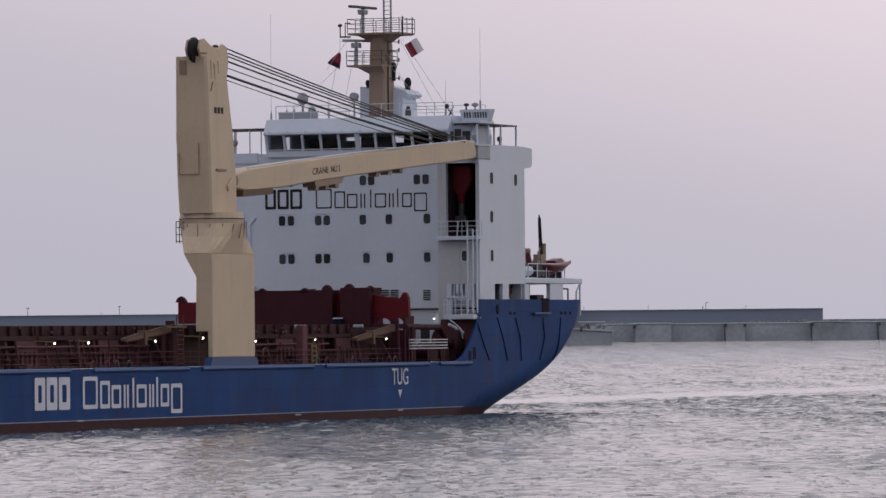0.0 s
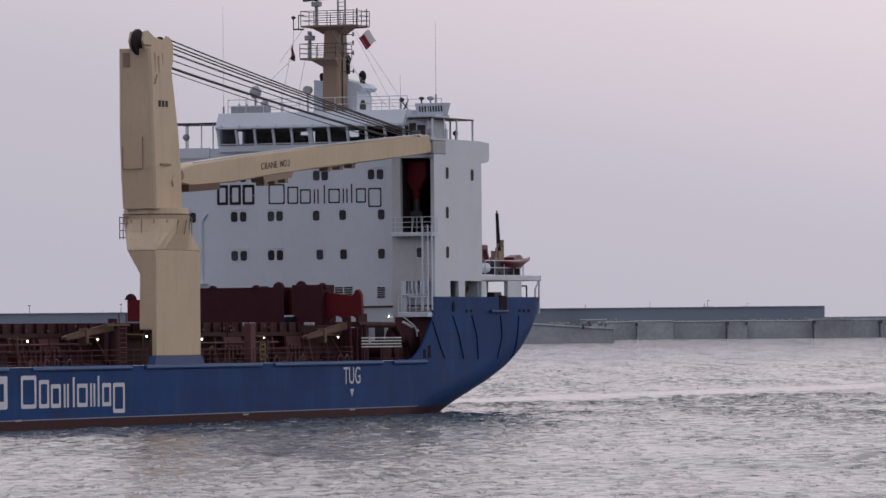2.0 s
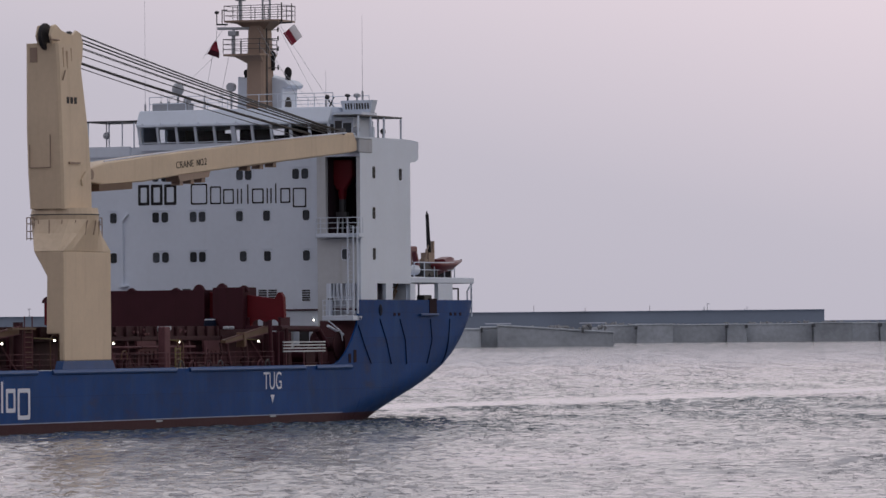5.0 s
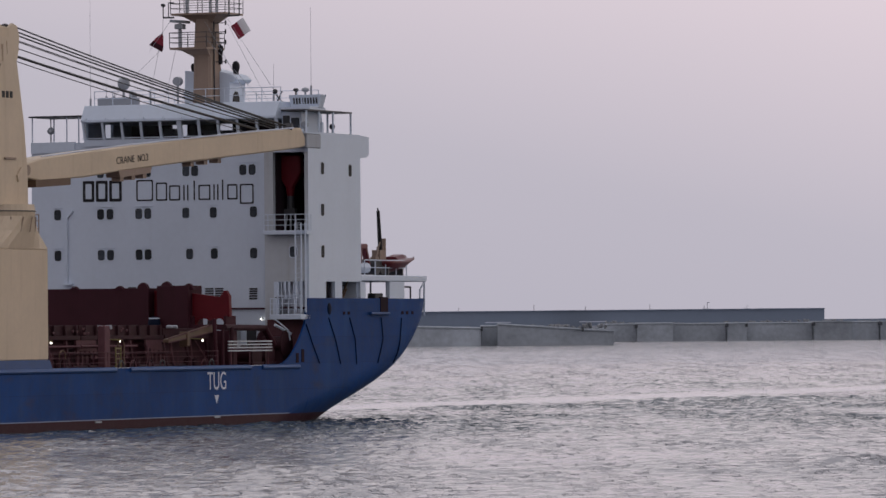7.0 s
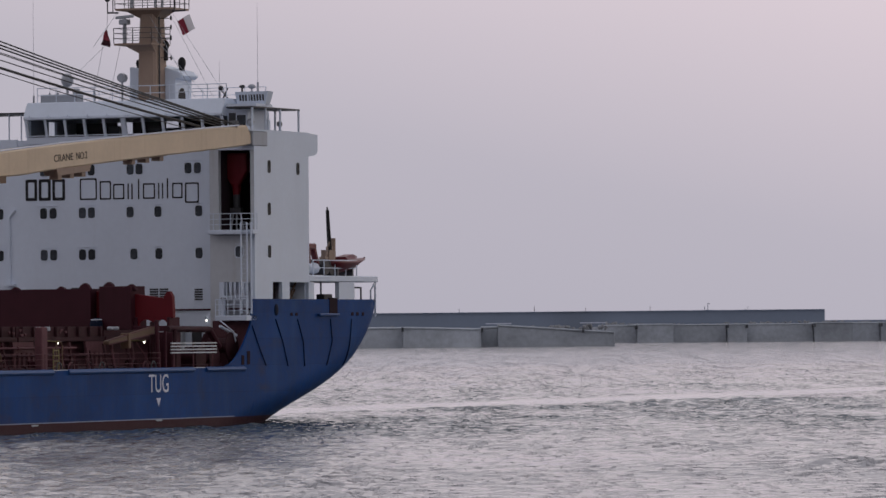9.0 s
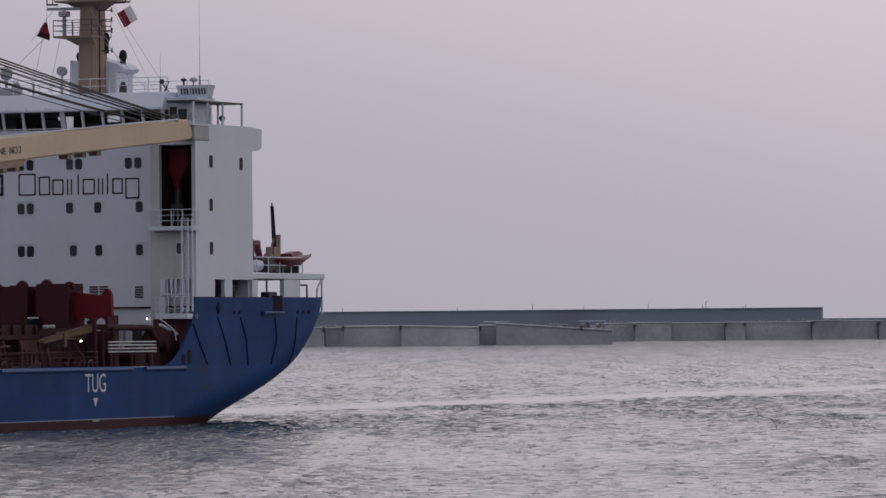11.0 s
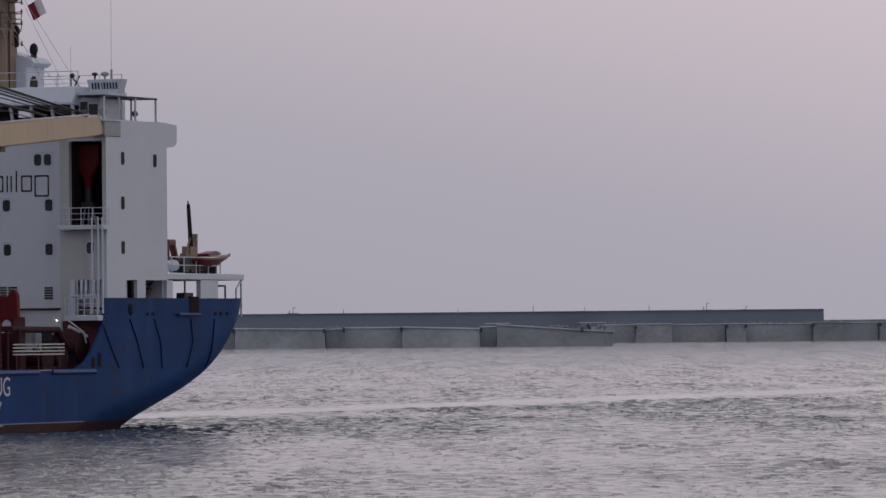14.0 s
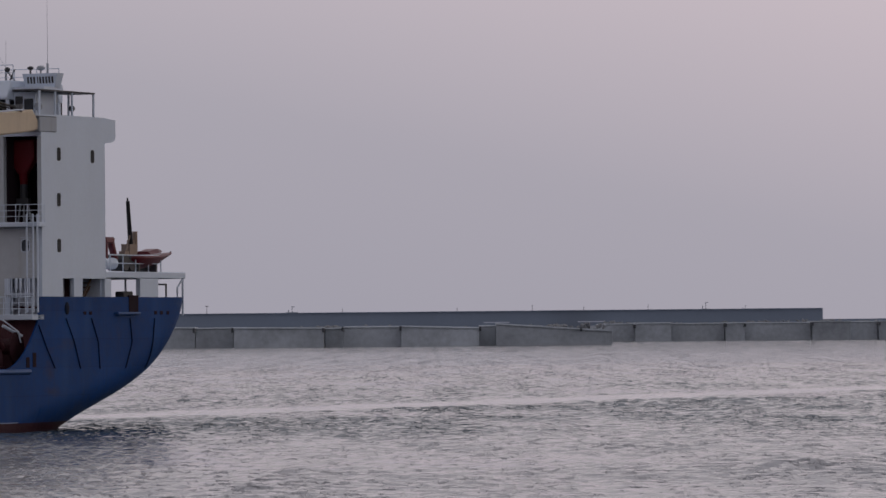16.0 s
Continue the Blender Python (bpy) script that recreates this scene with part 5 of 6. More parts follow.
    loose(crane, (-40.5, 1.65, 3.25), "cream painted deck crane with jib laid aft", "deck crane")


build_crane()


# ---- mast and gear on the wheelhouse top ----
radar_bars = []
flag_pieces = []


def build_mast():
    TOP = 20.72
    bm = bmesh.new()
    loft(bm, [[(4.6, 8.0, TOP), (7.0, 8.0, TOP), (7.0, 11.25, TOP), (4.6, 11.25, TOP)], [(4.6, 8.1, 22.6), (7.0, 8.1, 22.5), (7.0, 11.2, 23.1), (4.6, 11.2, 23.1)]])
    part("mast_house", bevelled(bm, 0.05), WHITE, ship, "white house at the mast's foot")
    bm = bmesh.new()
    prism(bm, [(7.85, 20.72), (9.9, 20.72), (9.9, 23.35), (7.65, 22.75), (7.3, 22.45), (7.55, 22.2), (7.8, 22.25)], "x", 4.55, 7.0)
    part("funnel_housing", bevelled(bm, 0.05), WHITE, ship, "white housing with an overhanging sloped top")
    bm = bmesh.new()
    prism(bm, [(5.0, 20.95), (6.05, 20.95), (6.05, 21.3), (5.8, 21.6), (5.6, 22.15), (5.5, 22.15), (5.4, 21.7), (5.05, 21.4)], "y", 7.82, 7.86)
    part("funnel_mark", bm, BLACK, ship, "dark triangular mark")
    bm = bmesh.new()
    tube(bm, (4.5, 9.0, 20.8), (4.5, 9.0, 22.6), 0.04, 6)
    tube(bm, (4.5, 9.0, 22.6), (4.5, 8.8, 22.4), 0.04, 6)
    part("vent_pipe", bm, WHITE, ship)
    mast = new("mast")
    mast.parent = ship
    tagged(mast, "tan painted signal mast with two railed platforms")
    cx, cy = 4.0, 9.22
    def sect(z, w, l):
        k = 0.15
        return [(cx - l + k, cy - w, z), (cx + l - k, cy - w, z), (cx + l, cy - w + k, z), (cx + l, cy + w - k, z), (cx + l - k, cy + w, z), (cx - l + k, cy + w, z), (cx - l, cy + w - k, z), (cx - l, cy - w + k, z)]
    bm = bmesh.new()
    loft(bm, [sect(20.7, 0.66, 1.0), sect(24.2, 0.62, 0.9), sect(26.6, 0.55, 0.8)])
    part("mast_trunk", bm, TAN, mast)
    for z, y0, y1, x0, x1 in ((24.42, 8.5, 11.25, 2.4, 5.2), (26.72, 7.2, 11.25, 2.6, 5.4)):
        bm = bmesh.new()
        box(bm, x0, x1, y0, y1, z, z + 0.13)
        loft(bm, [[(x0 + 0.8, cy - 0.62, z - 0.5), (x1 - 0.8, cy - 0.62, z - 0.5), (x1 - 0.8, cy + 0.62, z - 0.5), (x0 + 0.8, cy + 0.62, z - 0.5)], [(x0 + 0.4, max(y0 + 0.15, cy - 1.2), z), (x1 - 0.4, max(y0 + 0.15, cy - 1.2), z), (x1 - 0.4, y1 - 0.55, z), (x0 + 0.4, y1 - 0.55, z)]])
        part("platform", bm, TAN, mast)
        zz = z + 0.13
        run = railing("railing", [(x0, y1, zz), (x0, y0, zz), (x1, y0, zz), (x1, y1, zz), (x0, y1, zz)], 1.0, DARK, ship, 1.15, 3, 0.024)
    # yard arms
    for y0, y1 in ((11.2, 12.0), (7.25, 6.35)):
        bm = bmesh.new()
        tube(bm, (3.0, y0, 26.6), (3.0, y1, 26.62), 0.06, 6)
        tube(bm, (3.0, y1, 26.6), (3.0, y1, 27.4 if y1 > 10 else 27.9), 0.04, 6)
        if y1 > 10:
            ball(bm, (3.0, y1, 27.45), 0.17, 0.7)
            tube(bm, (3.0, y0, 27.6), (3.0, y0 + 0.4, 27.6), 0.035, 6)
            tube(bm, (3.0, y0 + 0.4, 27.6), (3.0, y0 + 0.4, 26.65), 0.035, 6)
        else:
            tube(bm, (3.0, y1 + 0.75, 26.7), (3.0, y1 + 0.75, 28.0), 0.05, 6)
        part("yard", bm, DARK, mast)
    # topmast with lattice ladder
    for y in (8.45, 9.0):
        bm = bmesh.new()
        tube(bm, (4.0, y, 26.8), (4.0, y, 31.5), 0.07, 6)
        part("topmast_leg", bm, GREY, mast)
    bm = bmesh.new()
    tube(bm, (4.0, 8.45, 0), (4.0, 9.0, 0), 0.025, 5)
    rung = part("topmast_rung", bm, GREY, mast)
    rung.matrix_basis = pose(0, 0, 27)
    for k in range(1, 15):
        again(rung, pose(0, 0, 27 + k * 0.3))
    # two radars: pedestal on the mast, turning bar of its own
    for x, y, z, half, ph in ((3.2, 10.3, 26.85, 1.8, 83), (2.9, 10.7, 24.55, 1.1, 53)):
        bm = bmesh.new()
        h = 1.35 if z > 26 else 1.25
        tube(bm, (x, y, z), (x, y, z + h), 0.14, 8)
        box(bm, x - 0.3, x + 0.3, y - 0.3, y + 0.3, z + h, z + h + 0.35)
        part("radar_pedestal", bevelled(bm, 0.05), GREY, mast)
        bm = bmesh.new()
        box(bm, -0.14, 0.14, -half, half, -0.08, 0.10)
        tube(bm, (0, 0, -0.2), (0, 0, 0), 0.1, 8)
        bar = part("radar_bar", bevelled(bm, 0.03), DARK if z > 26 else GREY, ship, "radar scanner bar")
        radar_bars.append((bar, (x, y, z + h + 0.5), ph))
    # lamps on brackets, horn and cable trunk on the mast's side
    for z in (23.6, 24.9, 25.6, 26.2):
        bm = bmesh.new()
        tube(bm, (4.0, 8.7, z), (4.0, 7.85, z), 0.03, 5)
        tube(bm, (4.0, 7.85, z - 0.14), (4.0, 7.85, z + 0.16), 0.06, 8)
        part("nav_lamp", bm, DARK, mast, "dark navigation lamp")
    bm = bmesh.new()
    tube(bm, (3.6, 8.52, 20.8), (3.6, 8.52, 26.5), 0.05, 6)
    part("cable_trunk", bm, DARK, mast)
    # funnels' dark caps and round lamps behind the house
    for x, y, z, r, h in ((4.6, 8.55, 24.05, 0.24, 1.0), (5.8, 7.95, 23.0, 0.27, 0.8), (5.0, 10.75, 23.1, 0.17, 0.6)):
        bm = bmesh.new()
        tube(bm, (x, y, z - 0.6), (x, y, z + h * 0.4), r * 0.7, 12)
        ball(bm, (x, y, z + h * 0.4), r, 1.5, 12)
        part("exhaust_cap", bm, BLACK, ship, "black exhaust cap")
    bm = bmesh.new()
    tube(bm, (2.6, 10.85, 22.3), (3.0, 10.85, 22.3), 0.3, 14)
    tube(bm, (2.8, 10.85, 20.7), (2.8, 10.85, 22.1), 0.07, 6)
    part("signal_lamp", bm, GREY, ship, "round signal lamp on a post")
    # satellite dome
    bm = bmesh.new()
    tube(bm, (3.0, 15.0, 20.7), (3.0, 15.0, 21.9), 0.09, 8)
    ball(bm, (3.0, 15.0, 22.25), 0.42, 1.1, 14)
    part("satellite_dome", bm, GREY, ship, "grey satellite dome on a post", smooth=True)
    bm = bmesh.new()
    tube(bm, (2.4, 14.0, 20.7), (2.4, 14.0, 21.3), 0.12, 8)
    ball(bm, (2.4, 14.0, 21.4), 0.28)
    part("small_dome", bm, GREY, ship)
    # roof rail, boxes, whip aerials
    railing("railing", [(1.2, 16.3, TOP), (1.2, 2.5, TOP)], 0.95, WHITE, ship, 1.4, 2, 0.028)
    railing("railing", [(7.2, 16.3, TOP), (7.2, 2.5, TOP)], 0.95, WHITE, ship, 1.6, 2, 0.025)
    for y0, y1, h in ((16.3, 13.6, 0.55),):
        bm = bmesh.new()
        box(bm, 1.6, 2.6, y1, y0, TOP, TOP + h)
        part("roof_locker", bevelled(bm, 0.05), GREY, ship)
    for x, y, z0, z1 in ((3.0, 17.5, 20.6, 28.4), (3.2, 1.2, 21.1, 27.0), (2.2, 15.9, 20.7, 22.6), (2.2, 15.3, 20.7, 22.2), (2.2, 12.6, 20.7, 22.6), (1.6, 3.2, 20.7, 23.2)):
        bm = bmesh.new()
        tube(bm, (x, y, z0), (x, y, z1), 0.017, 5, 0.008)
        tube(bm, (x, y, z0), (x, y, z0 + 0.7), 0.07, 6)
        part("whip_aerial", bm, GREY, ship, "thin whip aerial")
    for x, y, r in ((2.4, 1.95, 0.2), (2.6, 1.35, 0.26)):
        bm = bmesh.new()
        tube(bm, (x, y, 21.1), (x, y, 21.45), 0.06, 6)
        ball(bm, (x, y, 21.5), r, 0.6)
        part("aerial_dome", bm, GREY if r > 0.22 else DARK, ship)
    bm = bmesh.new()
    tube(bm, (1.6, 2.95, 20.7), (1.6, 2.6, 21.4), 0.05, 6)
    tube(bm, (1.6, 2.6, 20.7), (1.6, 3.1, 21.3), 0.05, 6)
    ball(bm, (1.6, 3.1, 21.4), 0.17)
    part("search_light", bm, DARK, ship, "searchlight on a crossed stand")
    # stays and halyards
    for a, b in (((3.0, 7.4, 26.4), (1.5, 3.6, 20.8)), ((3.0, 7.2, 26.4), (1.5, 2.8, 21.0)), ((3.0, 8.9, 25.2), (1.5, 4.0, 20.8)), ((3.0, 8.9, 26.3), (1.5, 4.9, 20.8)), ((3.0, 12.0, 26.6), (2.9, 12.0, 25.4)), ((2.9, 12.1, 24.5), (2.0, 15.8, 20.9)), ((3.0, 12.3, 24.7), (2.0, 12.6, 20.9)), ((3.0, 11.2, 26.7), (2.0, 12.6, 24.3)), ((4.0, 11.6, 24.4), (3.0, 11.9, 21.0))):
        bm = bmesh.new()
        tube(bm, a, b, 0.014, 4)
        part("halyard", bm, GREY, ship, "thin grey halyard")
    # flags: stiff pieces side by side, each free to swing
    def flag(name, cols, rows_, piece, hinge, label):
        f = new(name)
        tagged(f, label, "flag")
        for i, mat in enumerate(cols):
            bm = bmesh.new()
            w, h = piece
            nn = 5
            for k in range(nn):
                a, b = i * w + w * k / nn, i * w + w * (k + 1) / nn
                wob = lambda s: 0.05 * math.sin(6.0 * s)
                top = lambda s: h / 2 if rows_ else h / 2 * (0.06 + 0.94 * (s / (w * len(cols))) ** 0.7)
                v = [bm.verts.new(p) for p in ((wob(a), -a, -top(a)), (wob(b), -b, -top(b)), (wob(b), -b, top(b)), (wob(a), -a, top(a)), (wob(a) + 0.015, -a, -top(a)), (wob(b) + 0.015, -b, -top(b)), (wob(b) + 0.015, -b, top(b)), (wob(a) + 0.015, -a, top(a)))]
                bm.faces.new(v[0:4])
                bm.faces.new(v[4:8][::-1])
                for p, q in ((0, 1), (1, 2), (2, 3), (3, 0)):
                    bm.faces.new((v[p], v[p + 4], v[q + 4], v[q]))
            part("flag_piece", bm, mat, f, {FLAGRED: "red cloth", FLAGWHITE: "white cloth"}.get(mat, "cloth edge in maroon for its shading"))
        flag_pieces.append((f, hinge))
    flag("signal_flag", (FLAGRED, FLAGWHITE), True, (0.52, 1.05), (2.9, 6.65, 25.45), "red and white signal flag on a halyard")
    # the maroon piece puts the red cloth's shading into its colour
    flag("pennant", (FLAGRED, FLAGRED, MAROON), False, (0.36, 1.05), (2.9, 12.0, 25.5), "dark red pennant on a halyard, its edge maroon for shading")


build_mast()


# ---- cargo deck ----
def build_cargo_deck():
    # coaming and hatch covers along the hold
    bm = bmesh.new()
    box(bm, -112, -9.0, 3.3, 3.5, 2.95, 5.3)
    part("hatch_coaming", bm, MAROON, ship, "dark red hatch coaming")
    bm = bmesh.new()
    box(bm, -112, -9.0, 17.5, 17.7, 2.95, 5.3)
    box(bm, -9.2, -9.0, 3.5, 17.5, 2.95, 5.3)
    part("hatch_coaming", bm, MAROON, ship)
    x = -110.0
    while x < -18:
        bm = bmesh.new()
        box(bm, x, x + 11.6, 2.75, 18.2, 5.02, 5.30)
        box(bm, x, x + 11.6, 2.9, 18.1, 5.3, 5.93)
        for k in range(8):
            xx = x + 0.5 + k * 1.5
            box(bm, xx, xx + 0.18, 2.72, 2.9, 5.3, 5.93)
        loose(part("hatch_cover", bevelled(bm, 0.02), RUST), (x + 5.8, 10.5, 5.02), "worn red-brown steel hatch cover on the hold", "hatch cover", "hatch covers")
        x += 11.75
    bm = bmesh.new()
    box(bm, -16.0, -9.3, 2.75, 18.2, 5.02, 5.3)
    box(bm, -16.0, -9.3, 2.9, 18.1, 5.3, 5.72)
    loose(part("hatch_cover", bevelled(bm, 0.02), RUST), (-12.6, 10.5, 5.02), "worn red-brown steel hatch cover on the hold", "hatch cover", "hatch covers")
    rnd = random.Random(8)
    # leaning stays of the coaming, and broad slotted plates between them
    bm = bmesh.new()
    prism(bm, [(-0.38, 4.98), (-0.20, 4.98), (0.30, 2.95), (0.12, 2.95)], "y", 2.45, 2.62)
    stay = part("coaming_stay", bm, RUST2, ship, "faded red-brown leaning stay")
    stay.matrix_basis = pose(-110, 0, 0)
    bm = bmesh.new()
    for k in range(5):
        box(bm, -1.35 + k * 0.615, -1.35 + k * 0.615 + 0.24, 2.45, 2.6, 3.35, 4.36)
    for k in range(4):
        for m in (-1, 1):
            # rounded heads of the slots
            c = -1.35 + 0.24 + 0.1875 + k * 0.615
            prism(bm, [(c + m * 0.19, 4.16), (c + m * 0.19, 4.37), (c, 4.37), (c + m * 0.1, 4.31)], "y", 2.46, 2.59)
            prism(bm, [(c + m * 0.19, 3.56), (c + m * 0.19, 3.34), (c, 3.34), (c + m * 0.1, 3.41)], "y", 2.46, 2.59)
    prism(bm, [(-1.35, 4.36), (1.35, 4.36), (1.2, 5.0), (-1.5, 5.0)], "y", 2.45, 2.6)
    box(bm, -1.35, 1.35, 2.45, 2.6, 2.95, 3.35)
    broad = part("slotted_plate", bm, RUST2, ship, "faded red-brown slotted support plate")
    plates = [-100.5, -89.0, -76.0, -65.0, -53.8, -27.6, -17.9]
    broad.matrix_basis = pose(plates[0], 0, 0)
    for x in plates[1:]:
        again(broad, pose(x, 0, 0), ship)
    x = -106.5
    while x < -9:
        if not (-47 < x < -36.5) and all(abs(x - p) > 1.7 for p in plates):
            again(stay, pose(x, rnd.uniform(-0.1, 0.1), 0), ship)
        x += rnd.choice((1.3, 1.6, 2.6, 3.4))
    # pill-shaped hoops and small fittings on the deck edge
    for x, y, w, z0, z1 in ((-42.7, 1.3, 0.55, 3.0, 5.45), (-25.4, 1.2, 0.4, 3.0, 5.0), (-33.2, 1.3, 0.4, 3.0, 4.4)):
        bm = bmesh.new()
        for m in (-1, 1):
            tube(bm, (x + m * w, y, z0), (x + m * w, y, z1 - w * 0.8), 0.045, 6)
        arc = [(x + w * math.cos(math.pi * k / 8), y, z1 - w * 0.8 + w * 0.8 * math.sin(math.pi * k / 8)) for k in range(9)]
        for p, r in zip(arc, arc[1:]):
            tube(bm, p, r, 0.045, 6)
        part("lamp_hoop", bm, OCHRE, ship, "ochre pipe hoop round a work lamp")
    for x, z, w, h in ((-34.6, 5.72, 0.75, 0.35), (-25.4, 5.62, 0.3, 0.3), (-24.3, 5.68, 0.35, 0.25), (-15.6, 5.72, 0.2, 0.2), (-14.8, 5.72, 0.2, 0.2)):
        bm = bmesh.new()
        box(bm, x, x + w, 2.5, 2.9, z - 0.02, z + h)
        part("cover_clip", bevelled(bm, 0.06), GREY, ship, "small pale grey cover clip")
    # working lamps, each a small lit fitting on a bracket
    for x, z, y in ((-63.4, 4.83, 1.4), (-58.8, 4.85, 1.4), (-49.4, 4.92, 1.4), (-43.2, 5.08, 1.05), (-34.9, 4.86, 1.2), (-25.6, 4.92, 1.2), (-13.75, 4.92, 1.2), (-76, 4.85, 1.4), (-88, 4.85, 1.4)):
        lamp = new("deck_lamp")
        lamp.parent = ship
        tagged(lamp, "small lit work lamp on a bracket")
        bm = bmesh.new()
        ball(bm, (x, y, z), 0.065, 1.0, 10)
        part("bulb", bm, LAMP, lamp, "glowing white bulb")
        bm = bmesh.new()
        tube(bm, (x, y + 0.12, z + 0.1), (x, y + 1.4, z + 0.15), 0.04, 6)
        tube(bm, (x, y, z + 0.07), (x, y, z + 0.15), 0.1, 8)
        part("bracket", bm, YELLOW, lamp)
    lamp = new("deck_lamp")
    lamp.parent = ship
    tagged(lamp, "small lit work lamp on a bracket")
    bm = bmesh.new()
    ball(bm, (0.62, 3.8, 6.3), 0.055, 1.0, 10)
    part("bulb", bm, LAMP, lamp)
    bm = bmesh.new()
    tube(bm, (0.62, 3.9, 6.45), (0.85, 3.9, 6.5), 0.05, 6)
    part("bracket", bm, WHITE, lamp)
    # guard rails at the deck edge
    railing("railing", [(-100, 0.35, 3.28), (-44.6, 0.35, 3.28)], 0.98, RUST2, ship, 1.9, 3, 0.02)
    railing("railing", [(-36.8, 0.35, 3.28), (-13.2, 0.35, 3.28)], 0.98, RUST2, ship, 1.9, 3, 0.02)
    # pontoon covers stowed on edge across the after end of the hold
    covers = []

    def cover(name, y0, y1, x0, x1, z0, z1, mat, label):
        bm = bmesh.new()
        box(bm, x0, x1, y0, y1, z0, z1)
        bm2 = bevelled(bm, 0.03)
        ob = part(name, bm2, mat)
        covers.append((y0, y1, ob, (-7.1, (y0 + y1) / 2, z0), label))
        return ob
    cover("stowed_cover", 7.85, 17.9, -8.0, -6.2, 5.95, 8.36, MAROON, "dark maroon hatch cover stowed on edge")
    cover("stowed_cover", 4.85, 7.1, -8.3, -6.2, 5.75, 8.5, MAROON, "dark maroon hatch cover end block")
    cover("stowed_cover", 7.1, 7.85, -7.2, -6.2, 6.2, 8.2, RED, "red hatch cover edge")
    bm = bmesh.new()
    prism(bm, [(2.15, 6.45), (4.85, 6.45), (4.85, 8.0), (2.85, 7.72), (2.6, 8.12), (2.4, 8.15), (2.2, 7.8)], "x", -7.7, -7.3)
    covers.append((2.1, 4.85, part("stowed_cover", bevelled(bm, 0.03), RED), (-7.5, 3.5, 6.45), "red hatch cover stowed on edge"))
    cover("stowed_cover", 17.9, 19.8, -8.0, -6.2, 6.1, 7.6, RED, "red hatch cover end")
    for y, z in ((19.6, 7.6), (13.3, 8.1), (10.0, 8.1), (8.3, 8.3), (6.6, 8.35), (5.0, 8.2)):
        bm = bmesh.new()
        prism(bm, [(y - 0.42, z), (y + 0.42, z), (y + 0.3, z + 0.28), (y, z + 0.45), (y - 0.25, z + 0.3)], "x", -8.0, -7.6)
        owner = next(c[2] for c in covers if c[0] <= y <= c[1])
        part("lifting_lug", bevelled(bm, 0.04), MAROON, owner, "dark red lifting lug")
    for y0, y1, ob, at, label in covers:
        loose(ob, at, label, "hatch cover", "stowed covers")
    # legs and arched feet under them
    for y0, y1 in ((2.3, 2.5), (4.65, 5.1), (7.0, 7.5), (9.6, 10.0), (12.2, 12.6), (14.8, 15.2), (17.6, 18.0)):
        bm = bmesh.new()
        box(bm, -7.9, -6.4, y0, y1, 2.95, 6.5)
        part("cover_leg", bevelled(bm, 0.03), MAROON, ship)
    bm = bmesh.new()
    box(bm, -8.1, -7.2, 2.2, 19.0, 5.6, 5.95)
    part("cover_beam", bevelled(bm, 0.03), MAROON, ship, "dark maroon cross beam")
    for cy0, half in ((2.95, 0.40), (4.05, 0.52)):
        # plate with a round-headed opening, in narrow strips
        bm = bmesh.new()
        steps = [-1.25, -1.0, -0.92, -0.75, -0.5, -0.25, 0.0, 0.25, 0.5, 0.75, 0.92, 1.0, 1.25]
        for a, b in zip(steps, steps[1:]):
            za, zb = (5.95 + (0.40 * math.sqrt(max(0.0, 1 - v * v)) if abs(v) < 1 else 0.0) for v in (a, b))
            prism(bm, [(cy0 + a * half, za), (cy0 + b * half, zb), (cy0 + b * half, 6.47), (cy0 + a * half, 6.47)], "x", -7.7, -7.45)
        part("arch_plate", bm, RED, ship, "red arched foot plate")
    # derrick-like davits and posts along the deck edge
    for x, z, l, lift in ((-54.0, 5.1, 6.7, 0.6), (-18.7, 5.0, 6.8, 0.7)):
        d = new("store_davit")
        d.parent = ship
        tagged(d, "ochre store davit laid along the coaming")
        bm = bmesh.new()
        loft(bm, [[(x, 1.2, z - 0.2), (x, 1.6, z - 0.2), (x, 1.6, z + 0.02), (x, 1.2, z + 0.02)], [(x + l, 1.2, z + lift - 0.2), (x + l, 1.6, z + lift - 0.2), (x + l, 1.6, z + lift + 0.25), (x + l, 1.2, z + lift + 0.25)]])
        part("davit_arm", bevelled(bm, 0.04), OCHRE, d)
        for dz0, dz1 in ((0.06, 0.28), (-0.22, -0.2)):
            bm = bmesh.new()
            tube(bm, (x, 1.18, z + dz0), (x + l, 1.18, z + lift + dz1), 0.035, 6)
            part("davit_flange", bm, RUST2, d, "pale worn edge")
        bm = bmesh.new()
        tube(bm, (x + l, 1.4, 2.95), (x + l, 1.4, z + lift + 0.5), 0.3, 10)
        part("davit_post", bm, RUST, d)
        bm = bmesh.new()
        box(bm, x + l * 0.38, x + l * 0.38 + 0.35, 1.1, 1.7, z - 0.45, z + 0.5)
        part("davit_winch", bevelled(bm, 0.05), OCHRE, d)
        bm = bmesh.new()
        tube(bm, (x + l * 0.6, 1.3, z - 0.1), (x + l * 0.95, 1.3, 3.2), 0.06, 6)
        part("davit_strut", bm, RUST2, d)
    for x in (-28.5,):
        bm = bmesh.new()
        box(bm, x - 0.55, x + 0.25, 0.5, 1.0, 2.95, 5.9)
        part("deck_post", bevelled(bm, 0.06), RUST2, ship, "broad faded red-brown post")
    for x, h in ((-48.0, 6.55), (-47.0, 6.55)):
        bm = bmesh.new()
        tube(bm, (x, 0.6, 2.95), (x, 0.6, h), 0.04, 6)
        part("ladder_side", bm, RUST2, ship)
    bm = bmesh.new()
    tube(bm, (-48.0, 0.6, 0), (-47.0, 0.6, 0), 0.025, 5)
    rung = part("ladder_rung", bm, OCHRE, ship)
    rung.matrix_basis = pose(0, 0, 3.2)
